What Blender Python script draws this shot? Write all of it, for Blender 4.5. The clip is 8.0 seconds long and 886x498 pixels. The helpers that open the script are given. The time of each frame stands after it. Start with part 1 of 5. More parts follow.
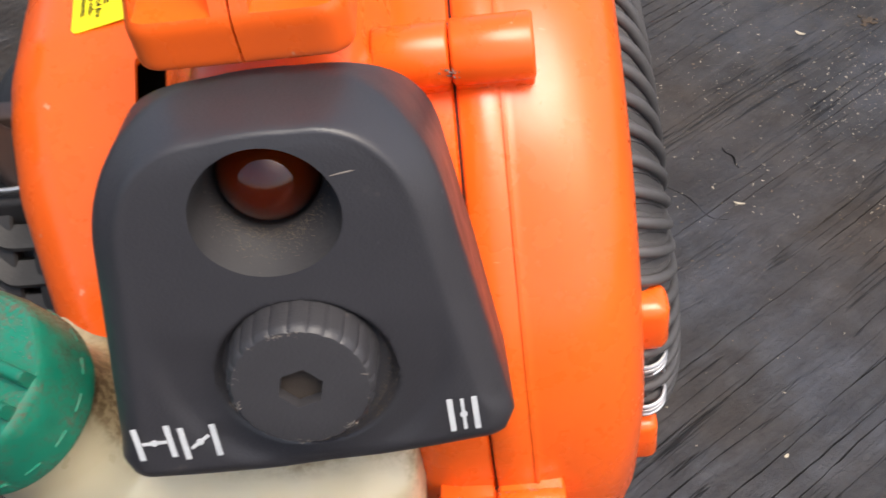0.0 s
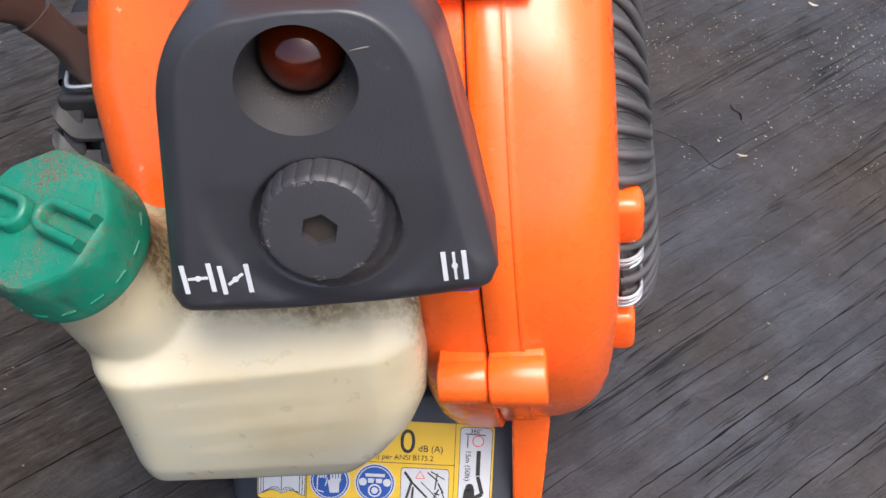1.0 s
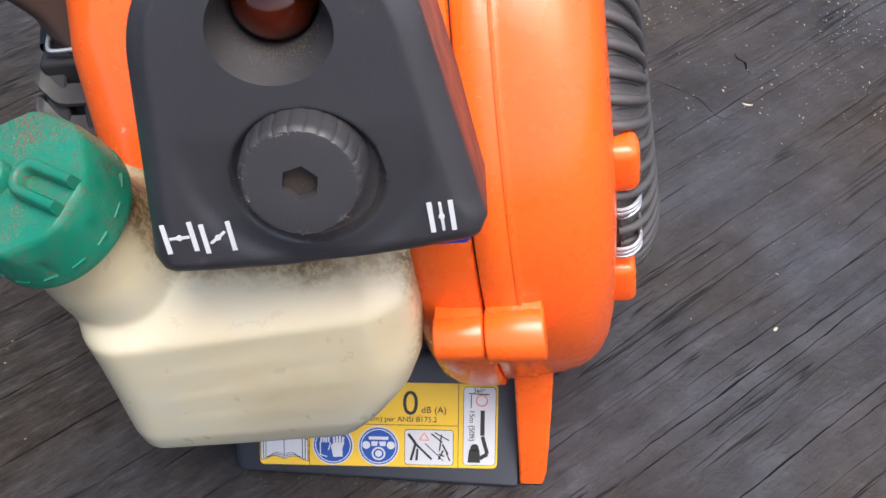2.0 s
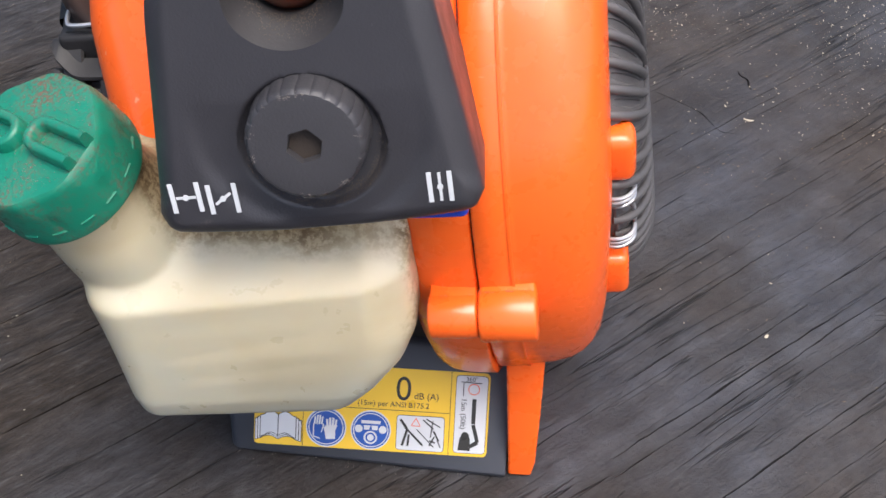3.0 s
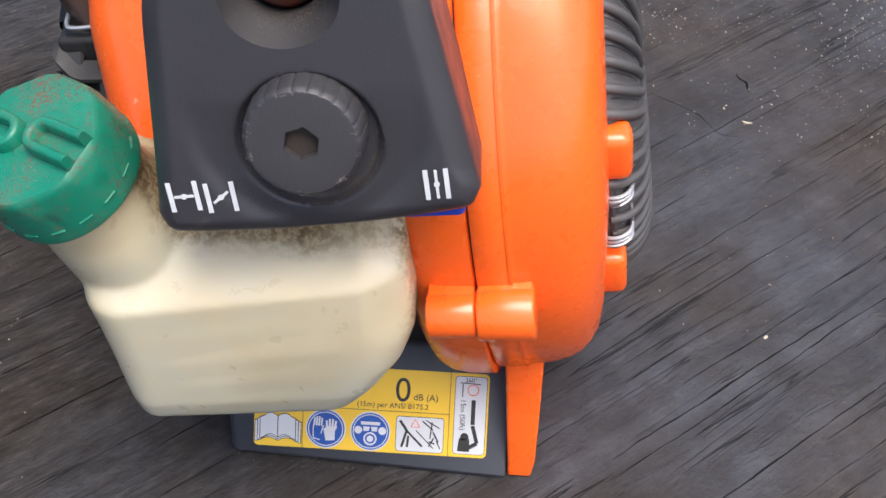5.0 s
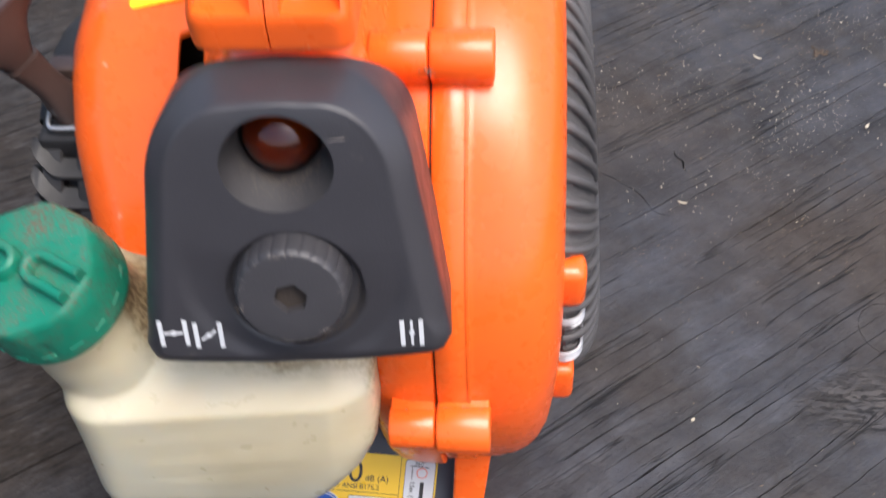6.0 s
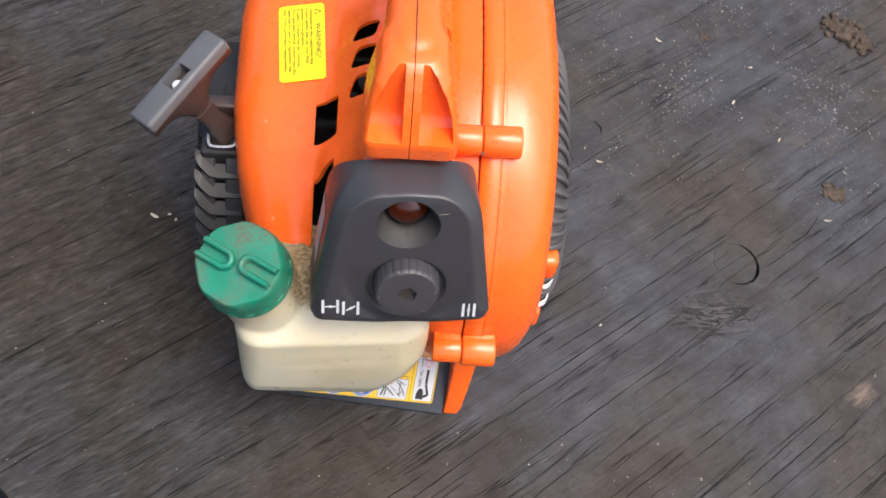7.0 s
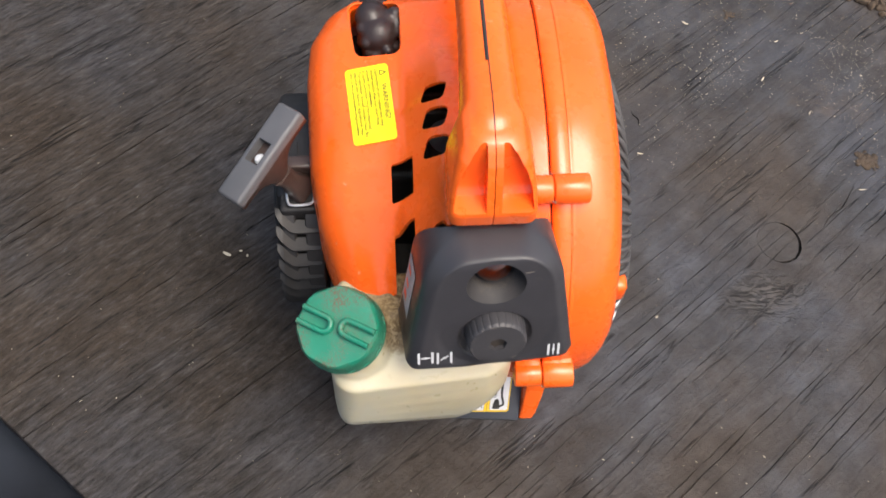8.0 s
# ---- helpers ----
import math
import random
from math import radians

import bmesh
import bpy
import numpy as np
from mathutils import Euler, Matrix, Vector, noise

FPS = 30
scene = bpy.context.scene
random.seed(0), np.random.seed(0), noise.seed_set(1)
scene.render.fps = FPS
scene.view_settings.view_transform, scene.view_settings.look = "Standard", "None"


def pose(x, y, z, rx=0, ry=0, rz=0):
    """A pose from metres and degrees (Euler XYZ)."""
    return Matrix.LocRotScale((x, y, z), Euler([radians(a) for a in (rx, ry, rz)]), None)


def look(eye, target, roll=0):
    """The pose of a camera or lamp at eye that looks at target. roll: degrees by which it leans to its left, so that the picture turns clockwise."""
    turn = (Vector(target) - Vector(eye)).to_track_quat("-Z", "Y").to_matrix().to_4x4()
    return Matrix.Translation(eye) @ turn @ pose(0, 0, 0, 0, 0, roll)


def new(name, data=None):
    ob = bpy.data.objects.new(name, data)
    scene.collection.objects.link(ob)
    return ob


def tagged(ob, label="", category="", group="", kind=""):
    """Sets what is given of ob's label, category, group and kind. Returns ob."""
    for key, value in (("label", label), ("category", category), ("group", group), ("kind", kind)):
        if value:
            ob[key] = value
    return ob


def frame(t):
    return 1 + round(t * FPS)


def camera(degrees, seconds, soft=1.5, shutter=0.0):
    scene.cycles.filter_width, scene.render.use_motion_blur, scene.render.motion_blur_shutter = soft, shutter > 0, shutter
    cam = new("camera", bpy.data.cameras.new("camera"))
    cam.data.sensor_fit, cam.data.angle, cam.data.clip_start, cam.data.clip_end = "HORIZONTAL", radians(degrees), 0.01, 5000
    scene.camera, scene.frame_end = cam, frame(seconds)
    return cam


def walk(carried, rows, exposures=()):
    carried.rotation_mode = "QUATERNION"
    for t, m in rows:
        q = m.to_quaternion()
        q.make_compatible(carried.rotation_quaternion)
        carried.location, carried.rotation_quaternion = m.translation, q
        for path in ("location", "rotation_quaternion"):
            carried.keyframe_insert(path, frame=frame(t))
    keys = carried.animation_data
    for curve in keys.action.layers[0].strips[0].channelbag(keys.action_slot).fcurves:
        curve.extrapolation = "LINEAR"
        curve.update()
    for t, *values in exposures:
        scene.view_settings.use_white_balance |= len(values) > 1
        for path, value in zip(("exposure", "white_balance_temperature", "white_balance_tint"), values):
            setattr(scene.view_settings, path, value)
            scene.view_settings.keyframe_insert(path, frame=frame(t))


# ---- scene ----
cam = camera(43.0, 8.0, shutter=0.25)
PATH = [
    (0, (0.0234, -0.2137, 0.5308), (0.0659, 1.1074, -0.9702), 1.32),
    (0.2, (0.0227, -0.2264, 0.5424), (0.0121, 1.0899, -0.9634), -0.73),
    (0.5, (0.0289, -0.2607, 0.5504), (-0.0016, 1.0373, -0.9708), 1.07),
    (0.7, (0.0320, -0.2806, 0.5566), (0.0041, 1.0146, -0.9671), 1.72),
    (1, (0.0383, -0.2858, 0.5538), (0.0061, 1.0225, -0.9586), 1.53),
    (1.5, (0.0440, -0.2860, 0.5506), (-0.0065, 1.0040, -0.9769), -0.55),
    (1.7, (0.0479, -0.2798, 0.5457), (-0.0099, 0.9845, -1.0028), -1.57),
    (2.8, (0.0500, -0.3052, 0.5374), (-0.0354, 0.9945, -0.9804), 0.15),
    (3, (0.0529, -0.3074, 0.5367), (-0.0200, 1.0010, -0.9742), 0.87),
    (3.5, (0.0565, -0.3085, 0.5330), (-0.0096, 1.0045, -0.9742), 1.85),
    (4, (0.0604, -0.3033, 0.5295), (0.0106, 0.9957, -0.9905), 1.69),
    (4.2, (0.0583, -0.3038, 0.5269), (0.0138, 0.9984, -0.9904), 1.63),
    (5.3, (0.0525, -0.3132, 0.5403), (-0.0370, 1.0314, -0.9376), 0.41),
    (5.5, (0.0461, -0.3135, 0.5459), (-0.0291, 1.0545, -0.9112), 1.34),
    (5.8, (0.0361, -0.3016, 0.5639), (0.0054, 1.0776, -0.8841), 3.86),
    (5.9, (0.0331, -0.2850, 0.5698), (0.1082, 1.0390, -0.9272), 8.48),
    (6, (0.0308, -0.2863, 0.6008), (0.0976, 1.0103, -0.9205), 7.64),
    (6.1, (0.0218, -0.2890, 0.6447), (0.0765, 0.9956, -0.8872), 8.22),
    (6.2, (0.0094, -0.2843, 0.6856), (0.1141, 0.9814, -0.8594), 11.79),
    (6.3, (-0.0021, -0.2816, 0.7084), (0.1895, 0.9201, -0.8788), 16.71),
    (6.4, (-0.0116, -0.2948, 0.7337), (0.2534, 0.8589, -0.8784), 20.79),
    (6.5, (-0.0253, -0.3186, 0.7633), (0.2878, 0.8068, -0.8601), 23.47),
    (6.7, (-0.0706, -0.3459, 0.8245), (0.2648, 0.7371, -0.8231), 25.77),
    (7, (-0.1134, -0.3796, 0.8945), (0.2329, 0.6453, -0.7877), 22.83),
    (7.5, (-0.1613, -0.4122, 0.9603), (0.1865, 0.5928, -0.7335), 19.74),
    (8, (-0.1816, -0.3222, 0.9704), (0.1696, 0.5733, -0.7831), 20.23),
]
walk(cam, [(t, look(eye, target, roll)) for t, eye, target, roll in PATH], [(0, 0.87, 6700, 10), (0.5, 1.0, 6500, 10), (1.2, 1.04, 6300, 12), (5.5, 1.04, 6300, 12), (6.2, 1.0, 6300, 12), (7.2, 1.08, 6600, 11), (8.0, 1.0, 6800, 10)])

# ---- world, sun, exposure ----
world = bpy.data.worlds.new("sky")
scene.world = world
world.use_nodes = True
wn = world.node_tree
sky = wn.nodes.new("ShaderNodeTexSky")
sky.sky_type = "NISHITA"
sky.sun_disc = False
sky.sun_elevation, sky.sun_rotation = radians(60), radians(125)
sky.air_density, sky.dust_density, sky.ozone_density = 1.0, 4.0, 1.0
wn.links.new(sky.outputs[0], wn.nodes["Background"].inputs[0])
wn.nodes["Background"].inputs[1].default_value = 0.130
sun_data = bpy.data.lights.new("sun", "SUN")
sun_data.energy, sun_data.angle, sun_data.color = 2.0, radians(32), (1.0, 0.95, 0.88)
sun = new("sun", sun_data)
sun.matrix_world = look((0.16, -0.28, 1.50), (0, 0, 0))


# ---- material helpers ----
def shader(name, base=(0.5, 0.5, 0.5), rough=0.5, metal=0.0):
    m = bpy.data.materials.new(name)
    m.use_nodes = True
    nt = m.node_tree
    b = nt.nodes["Principled BSDF"]
    b.inputs["Base Color"].default_value = (*base, 1)
    b.inputs["Roughness"].default_value = rough
    b.inputs["Metallic"].default_value = metal
    return m, nt, b


def coords(nt, scale=(1, 1, 1), rot=(0, 0, 0), loc=(0, 0, 0)):
    tc, mp = nt.nodes.new("ShaderNodeTexCoord"), nt.nodes.new("ShaderNodeMapping")
    mp.inputs["Scale"].default_value, mp.inputs["Rotation"].default_value, mp.inputs["Location"].default_value = scale, rot, loc
    nt.links.new(tc.outputs["Object"], mp.inputs["Vector"])
    return mp.outputs[0]


def nz(nt, scale, vec=None, detail=4.0, rough=0.55, dist=0.0):
    n = nt.nodes.new("ShaderNodeTexNoise")
    n.inputs["Scale"].default_value, n.inputs["Detail"].default_value = scale, detail
    n.inputs["Roughness"].default_value, n.inputs["Distortion"].default_value = rough, dist
    nt.links.new(vec if vec is not None else coords(nt), n.inputs["Vector"])
    return n.outputs["Fac"]


def ramp(nt, fac, *stops):
    r = nt.nodes.new("ShaderNodeValToRGB")
    el = r.color_ramp.elements
    while len(el) < len(stops):
        el.new(0.5)
    for e, (p, c) in zip(el, stops):
        e.position = p
        e.color = (*c, 1) if isinstance(c, tuple) else (c, c, c, 1)
    nt.links.new(fac, r.inputs[0])
    return r.outputs[0]


def put(nt, value, sock):
    if isinstance(value, (int, float)):
        sock.default_value = value
    elif isinstance(value, tuple):
        sock.default_value = (*value, 1)
    else:
        nt.links.new(value, sock)


def mix(nt, fac, a, b, blend="MIX"):
    n = nt.nodes.new("ShaderNodeMix")
    n.data_type, n.blend_type = "RGBA", blend
    put(nt, fac, n.inputs[0]), put(nt, a, n.inputs[6]), put(nt, b, n.inputs[7])
    return n.outputs[2]


def calc(nt, op, a, b=0.0):
    n = nt.nodes.new("ShaderNodeMath")
    n.operation = op
    put(nt, a, n.inputs[0]), put(nt, b, n.inputs[1])
    return n.outputs[0]


def relief(nt, bsdf, height, strength=0.3, dist=0.001):
    n = nt.nodes.new("ShaderNodeBump")
    n.inputs["Strength"].default_value, n.inputs["Distance"].default_value = strength, dist
    nt.links.new(height, n.inputs["Height"])
    nt.links.new(n.outputs[0], bsdf.inputs["Normal"])


def plastic(name, base, rough, spread=0.12, grain=900.0, bump=0.12, dust=None, dust_amount=0.5, dust_scale=30.0, sss=0.0, scuff=None, coat=0.0):
    """Moulded plastic: slow colour drift, fine texture, dust in patches."""
    m, nt, b = shader(name, base, rough)
    slow = nz(nt, 18.0, detail=3)
    dark = tuple(c * (1 - spread) for c in base)
    light = tuple(min(1.0, c * (1 + spread)) for c in base)
    col = ramp(nt, slow, (0.3, dark), (0.7, light))
    rg = ramp(nt, nz(nt, 60.0, detail=6), (0.3, max(0.05, rough - 0.08)), (0.75, min(1.0, rough + 0.14)))
    if dust:
        where = ramp(nt, nz(nt, dust_scale, detail=8, rough=0.7), (1 - dust_amount, 0.0), (min(1.0, 1.18 - dust_amount), 1.0))
        fine = ramp(nt, nz(nt, 700.0, detail=3), (0.42, 0.0), (0.62, 1.0))
        where = calc(nt, "MULTIPLY", where, fine)
        col = mix(nt, where, col, dust)
        rg = mix(nt, where, rg, (0.9, 0.9, 0.9))
    if scuff:
        mark = ramp(nt, nz(nt, 150.0, coords(nt, (1, 1, 0.45), (0.3, 0.2, 0)), 3, 0.6), (0.715, 0.0), (0.745, 0.6))
        fine = ramp(nt, nz(nt, 1.0, coords(nt, (110, 700, 110), (0.5, 0.3, 0.7)), 3, 0.5), (0.745, 0.0), (0.78, 0.30))
        col = mix(nt, calc(nt, "MAXIMUM", mark, fine), col, scuff)
    nt.links.new(col, b.inputs["Base Color"])
    nt.links.new(rg, b.inputs["Roughness"])
    if coat:
        b.inputs["Coat Weight"].default_value, b.inputs["Coat Roughness"].default_value = coat, 0.22
    relief(nt, b, nz(nt, grain, detail=2), bump, 0.0004)
    if sss:
        b.inputs["Subsurface Weight"].default_value = sss
        b.inputs["Subsurface Radius"].default_value = (0.012, 0.009, 0.005)
        b.inputs["Subsurface Scale"].default_value = 1.0
    return m


ORANGE = plastic("orange_plastic", (0.90, 0.122, 0.011), 0.27, 0.06, 1400.0, 0.05, (0.55, 0.26, 0.12), 0.30, 45.0, scuff=(0.90, 0.42, 0.26), coat=0.22)
COVER = plastic("dark_grey_plastic", (0.0330, 0.0316, 0.0358), 0.41, 0.12, 1100.0, 0.25, (0.115, 0.10, 0.088), 0.38, 40.0, scuff=(0.10, 0.10, 0.105))
# matte version of the cover plastic, with the recess's shade in its darker base
DISH = plastic("matte_shaded_recess", (0.0225, 0.0205, 0.0212), 0.66, 0.18, 900.0, 0.3, (0.052, 0.042, 0.035), 0.42, 40.0)
KNOB = plastic("knob_plastic", (0.036, 0.0342, 0.0372), 0.50, 0.14, 1000.0, 0.3, (0.15, 0.13, 0.11), 0.36, 90.0)
BLACK = plastic("black_plastic", (0.035, 0.034, 0.036), 0.55, 0.2, 900.0, 0.25, (0.12, 0.10, 0.085), 0.45, 35.0)
BASE = plastic("slate_plastic", (0.038, 0.041, 0.050), 0.50, 0.1, 1000.0, 0.2, (0.15, 0.13, 0.11), 0.36, 50.0)
STARTER = plastic("starter_plastic", (0.0150, 0.0138, 0.0138), 0.60, 0.2, 800.0, 0.3, (0.10, 0.085, 0.07), 0.42, 55.0)
GRILLE = plastic("grille_plastic", (0.070, 0.066, 0.066), 0.55, 0.1, 800.0, 0.2, (0.15, 0.13, 0.11), 0.4, 40.0)
PULL = plastic("pull_grip_plastic", (0.092, 0.091, 0.096), 0.45, 0.1, 900.0, 0.2, (0.22, 0.2, 0.18), 0.3, 50.0)
PULLSIDE = plastic("pull_side_plastic", (0.058, 0.038, 0.032), 0.42, 0.25, 500.0, 0.2, (0.17, 0.13, 0.1), 0.4, 40.0)
GREEN = plastic("green_plastic", (0.004, 0.165, 0.098), 0.36, 0.14, 1200.0, 0.1, (0.115, 0.075, 0.050), 0.54, 34.0)
BLUE = plastic("blue_plastic", (0.010, 0.05, 0.42), 0.35)
RUBBER = plastic("boot_rubber", (0.030, 0.019, 0.017), 0.42, 0.35, 400.0, 0.4, (0.10, 0.07, 0.055), 0.42, 60.0)
WHITE = plastic("white_print", (0.56, 0.57, 0.58), 0.5, 0.05)
WORNLABEL = plastic("worn_white_label", (0.42, 0.41, 0.40), 0.6, 0.2, 500.0, 0.2, (0.16, 0.13, 0.11), 0.5, 90.0)
INK = plastic("black_print", (0.02, 0.018, 0.014), 0.5)
YELLOW = plastic("yellow_label", (0.75, 0.47, 0.02), 0.35, 0.05, 900, 0.05, (0.30, 0.22, 0.08), 0.35, 80.0)
LEMON = plastic("lemon_label", (0.90, 0.76, 0.01), 0.35, 0.03)
SIGNBLUE = plastic("sign_blue", (0.008, 0.068, 0.32), 0.4)
SIGNRED = plastic("sign_red", (0.75, 0.12, 0.05), 0.4)
# near-black for engine parts and gaps; the shade inside is put into the colour
SHADE = plastic("engine_and_gap_shade", (0.010, 0.009, 0.0088), 0.6, 0.3)
STEEL, _nt, _b = shader("spring_steel", (0.58, 0.58, 0.59), 0.45, 1.0)
_nt.links.new(ramp(_nt, nz(_nt, 400.0), (0.3, 0.42), (0.8, 0.62)), _b.inputs["Roughness"])

# translucent fuel tank with a stain on its shoulder and along its back edge
TANK, nt, b = shader("cream_tank_plastic", (0.72, 0.63, 0.42), 0.36)
slow = nz(nt, 11.0, detail=3)
col = ramp(nt, slow, (0.32, (0.475, 0.39, 0.225)), (0.52, (0.575, 0.505, 0.335)), (0.72, (0.53, 0.505, 0.385)))
sep = nt.nodes.new("ShaderNodeSeparateXYZ")
nt.links.new(coords(nt), sep.inputs[0])
X, Y, Z = sep.outputs
soil = nz(nt, 300.0, detail=7, rough=0.70)
wob = calc(nt, "MULTIPLY", calc(nt, "SUBTRACT", nz(nt, 45.0, detail=5), 0.5), 0.028)
xs = ramp(nt, calc(nt, "ADD", X, 0.5), (0.428, 0.0), (0.450, 0.9), (0.505, 1.0), (0.540, 0.40))
ys = ramp(nt, calc(nt, "ADD", calc(nt, "ADD", Y, calc(nt, "MULTIPLY", wob, 0.4)), 0.5), (0.4945, 0.0), (0.502, 1.0), (0.54, 0.9))
right = ramp(nt, calc(nt, "ADD", calc(nt, "ADD", X, wob), 0.5), (0.5435, 0.0), (0.5505, 1.0))
xt = ramp(nt, calc(nt, "ADD", calc(nt, "ADD", X, wob), 0.5), (0.420, 0.0), (0.436, 0.35), (0.450, 0.35), (0.466, 0.0))
yt = ramp(nt, calc(nt, "ADD", Y, 0.5), (0.494, 0.0), (0.512, 1.0))
where = calc(nt, "MAXIMUM", calc(nt, "MULTIPLY", xs, ys), right)
where = calc(nt, "MAXIMUM", where, calc(nt, "MULTIPLY", xt, yt))
where = calc(nt, "MULTIPLY", where, ramp(nt, soil, (0.42, 0.06), (0.56, 1.0)))
tide = calc(nt, "MULTIPLY", ramp(nt, calc(nt, "ADD", Z, 0.5), (0.605, 1.0), (0.655, 0.0)), ramp(nt, calc(nt, "ADD", calc(nt, "ADD", X, wob), 0.5), (0.42, 0.30), (0.53, 0.9)))
col = mix(nt, tide, col, (0.30, 0.335, 0.315))
halo = calc(nt, "MULTIPLY", calc(nt, "MULTIPLY", calc(nt, "MAXIMUM", xs, xt), ys), 0.66)
col = mix(nt, halo, col, (0.25, 0.135, 0.040))
col = mix(nt, calc(nt, "MULTIPLY", where, 0.84), col, (0.075, 0.038, 0.013))
scuff = ramp(nt, nz(nt, 13.0, coords(nt, (1, 1, 3.0), (0, 0.7, 0)), 5, 0.6), (0.50, 0.0), (0.72, 0.30))
col = mix(nt, scuff, col, (0.50, 0.38, 0.20))
nt.links.new(col, b.inputs["Base Color"])
nt.links.new(ramp(nt, nz(nt, 80.0), (0.3, 0.26), (0.7, 0.40)), b.inputs["Roughness"])
nt.links.new(ramp(nt, calc(nt, "MAXIMUM", where, halo), (0.0, 0.9), (0.4, 0.0)), b.inputs["Coat Weight"])
b.inputs["Coat Roughness"].default_value = 0.26
nt.links.new(ramp(nt, calc(nt, "MAXIMUM", where, halo), (0.0, 0.5), (0.5, 0.08)), b.inputs["Specular IOR Level"])
b.inputs["Subsurface Weight"].default_value = 0.35
b.inputs["Subsurface Radius"].default_value = (0.014, 0.011, 0.007)
b.inputs["Subsurface Scale"].default_value = 1.0
relief(nt, b, nz(nt, 120.0, detail=3), 0.08, 0.001)

# amber primer bulb
AMBER, nt, b = shader("amber_bulb", (0.33, 0.068, 0.0055), 0.06)
b.inputs["Transmission Weight"].default_value = 1.0
b.inputs["IOR"].default_value = 1.40
nt.links.new(ramp(nt, nz(nt, 300.0), (0.35, 0.05), (0.8, 0.13)), b.inputs["Roughness"])
b.inputs["Coat Weight"].default_value, b.inputs["Coat Roughness"].default_value, b.inputs["Coat IOR"].default_value = 0.40, 0.04, 1.6
AMBERCORE = plastic("bulb_core", (0.34, 0.150, 0.040), 0.4)

# weathered dark plywood: long grain, splits, sawdust haze, brown dirt
GRAIN = radians(39)
WOOD, nt, b = shader("weathered_plywood", (0.06, 0.058, 0.057), 0.7)


def grain_coords(sx, sy, warp=0.0):
    tc, rt, sc = nt.nodes.new("ShaderNodeTexCoord"), nt.nodes.new("ShaderNodeMapping"), nt.nodes.new("ShaderNodeMapping")
    rt.inputs["Rotation"].default_value = (0, 0, -GRAIN)
    sc.inputs["Scale"].default_value = (sx, sy, 1.0)
    src = tc.outputs["Object"]
    if warp:
        w = nt.nodes.new("ShaderNodeTexNoise")
        w.inputs["Scale"].default_value, w.inputs["Detail"].default_value = 7.0, 2.0
        nt.links.new(src, w.inputs["Vector"])
        sub, mul, add = (nt.nodes.new("ShaderNodeVectorMath") for _ in range(3))
        sub.operation, mul.operation, add.operation = "SUBTRACT", "SCALE", "ADD"
        sub.inputs[1].default_value = (0.5, 0.5, 0.5)
        mul.inputs["Scale"].default_value = warp
        nt.links.new(w.outputs["Color"], sub.inputs[0]), nt.links.new(sub.outputs[0], mul.inputs[0])
        nt.links.new(src, add.inputs[0]), nt.links.new(mul.outputs[0], add.inputs[1])
        src = add.outputs[0]
    nt.links.new(src, rt.inputs["Vector"]), nt.links.new(rt.outputs[0], sc.inputs["Vector"])
    return sc.outputs[0]


broad = nz(nt, 3.0, detail=6, rough=0.62)
patch = nz(nt, 11.0, detail=7, rough=0.68)
mottle = nz(nt, 34.0, detail=8, rough=0.72)
fibre = nz(nt, 1.0, grain_coords(62.0, 330.0, 0.014), 7, 0.70)
streak = nz(nt, 1.0, grain_coords(4.5, 62.0, 0.020), 4, 0.55)
split = nz(nt, 1.0, grain_coords(2.2, 66.0, 0.004), 3, 0.55)
split = ramp(nt, calc(nt, "ABSOLUTE", calc(nt, "SUBTRACT", split, 0.5)), (0.0, 1.0), (0.010, 0.0))
where_split = ramp(nt, nz(nt, 1.0, grain_coords(7.0, 30.0), 4), (0.47, 0.0), (0.56, 1.0))
split = calc(nt, "MULTIPLY", split, where_split)
speck = ramp(nt, nz(nt, 900.0, detail=2), (0.62, 0.0), (0.74, 1.0))
soot = ramp(nt, nz(nt, 170.0, detail=6, rough=0.7), (0.42, 0.0), (0.68, 1.0))
dash = ramp(nt, nz(nt, 1.0, grain_coords(130.0, 600.0, 0.008), 5, 0.68), (0.54, 0.0), (0.64, 1.0))
# browner, rougher wood towards the open edge
sep = nt.nodes.new("ShaderNodeSeparateXYZ")
nt.links.new(coords(nt), sep.inputs[0])
worn = calc(nt, "ADD", sep.outputs[0], calc(nt, "MULTIPLY", calc(nt, "SUBTRACT", nz(nt, 14.0, detail=6, rough=0.7), 0.5), 0.45))
worn = ramp(nt, calc(nt, "ADD", worn, 0.5), (0.30, 1.0), (0.56, 0.0))
# smooth blue-grey face with soft bands
col = ramp(nt, streak, (0.36, (0.0205, 0.0203, 0.0222)), (0.50, (0.0290, 0.0293, 0.0326)), (0.64, (0.0400, 0.0408, 0.0455)))
col = mix(nt, ramp(nt, worn, (0.0, 0.20), (1.0, 0.46)), col, ramp(nt, fibre, (0.32, (0.0080, 0.0074, 0.0074)), (0.68, (0.0560, 0.0550, 0.0580))))
col = mix(nt, ramp(nt, broad, (0.45, 0.0), (0.58, 0.72)), col, (0.0300, 0.0215, 0.0145))
col = mix(nt, ramp(nt, patch, (0.46, 0.0), (0.62, 0.52)), col, (0.0115, 0.0102, 0.0100))
col = mix(nt, 0.80, col, mix(nt, 1.0, col, ramp(nt, mottle, (0.34, 0.80), (0.50, 1.0), (0.66, 1.22)), "MULTIPLY"))
col = mix(nt, calc(nt, "MULTIPLY", worn, 0.50), col, (0.0205, 0.0155, 0.0110))
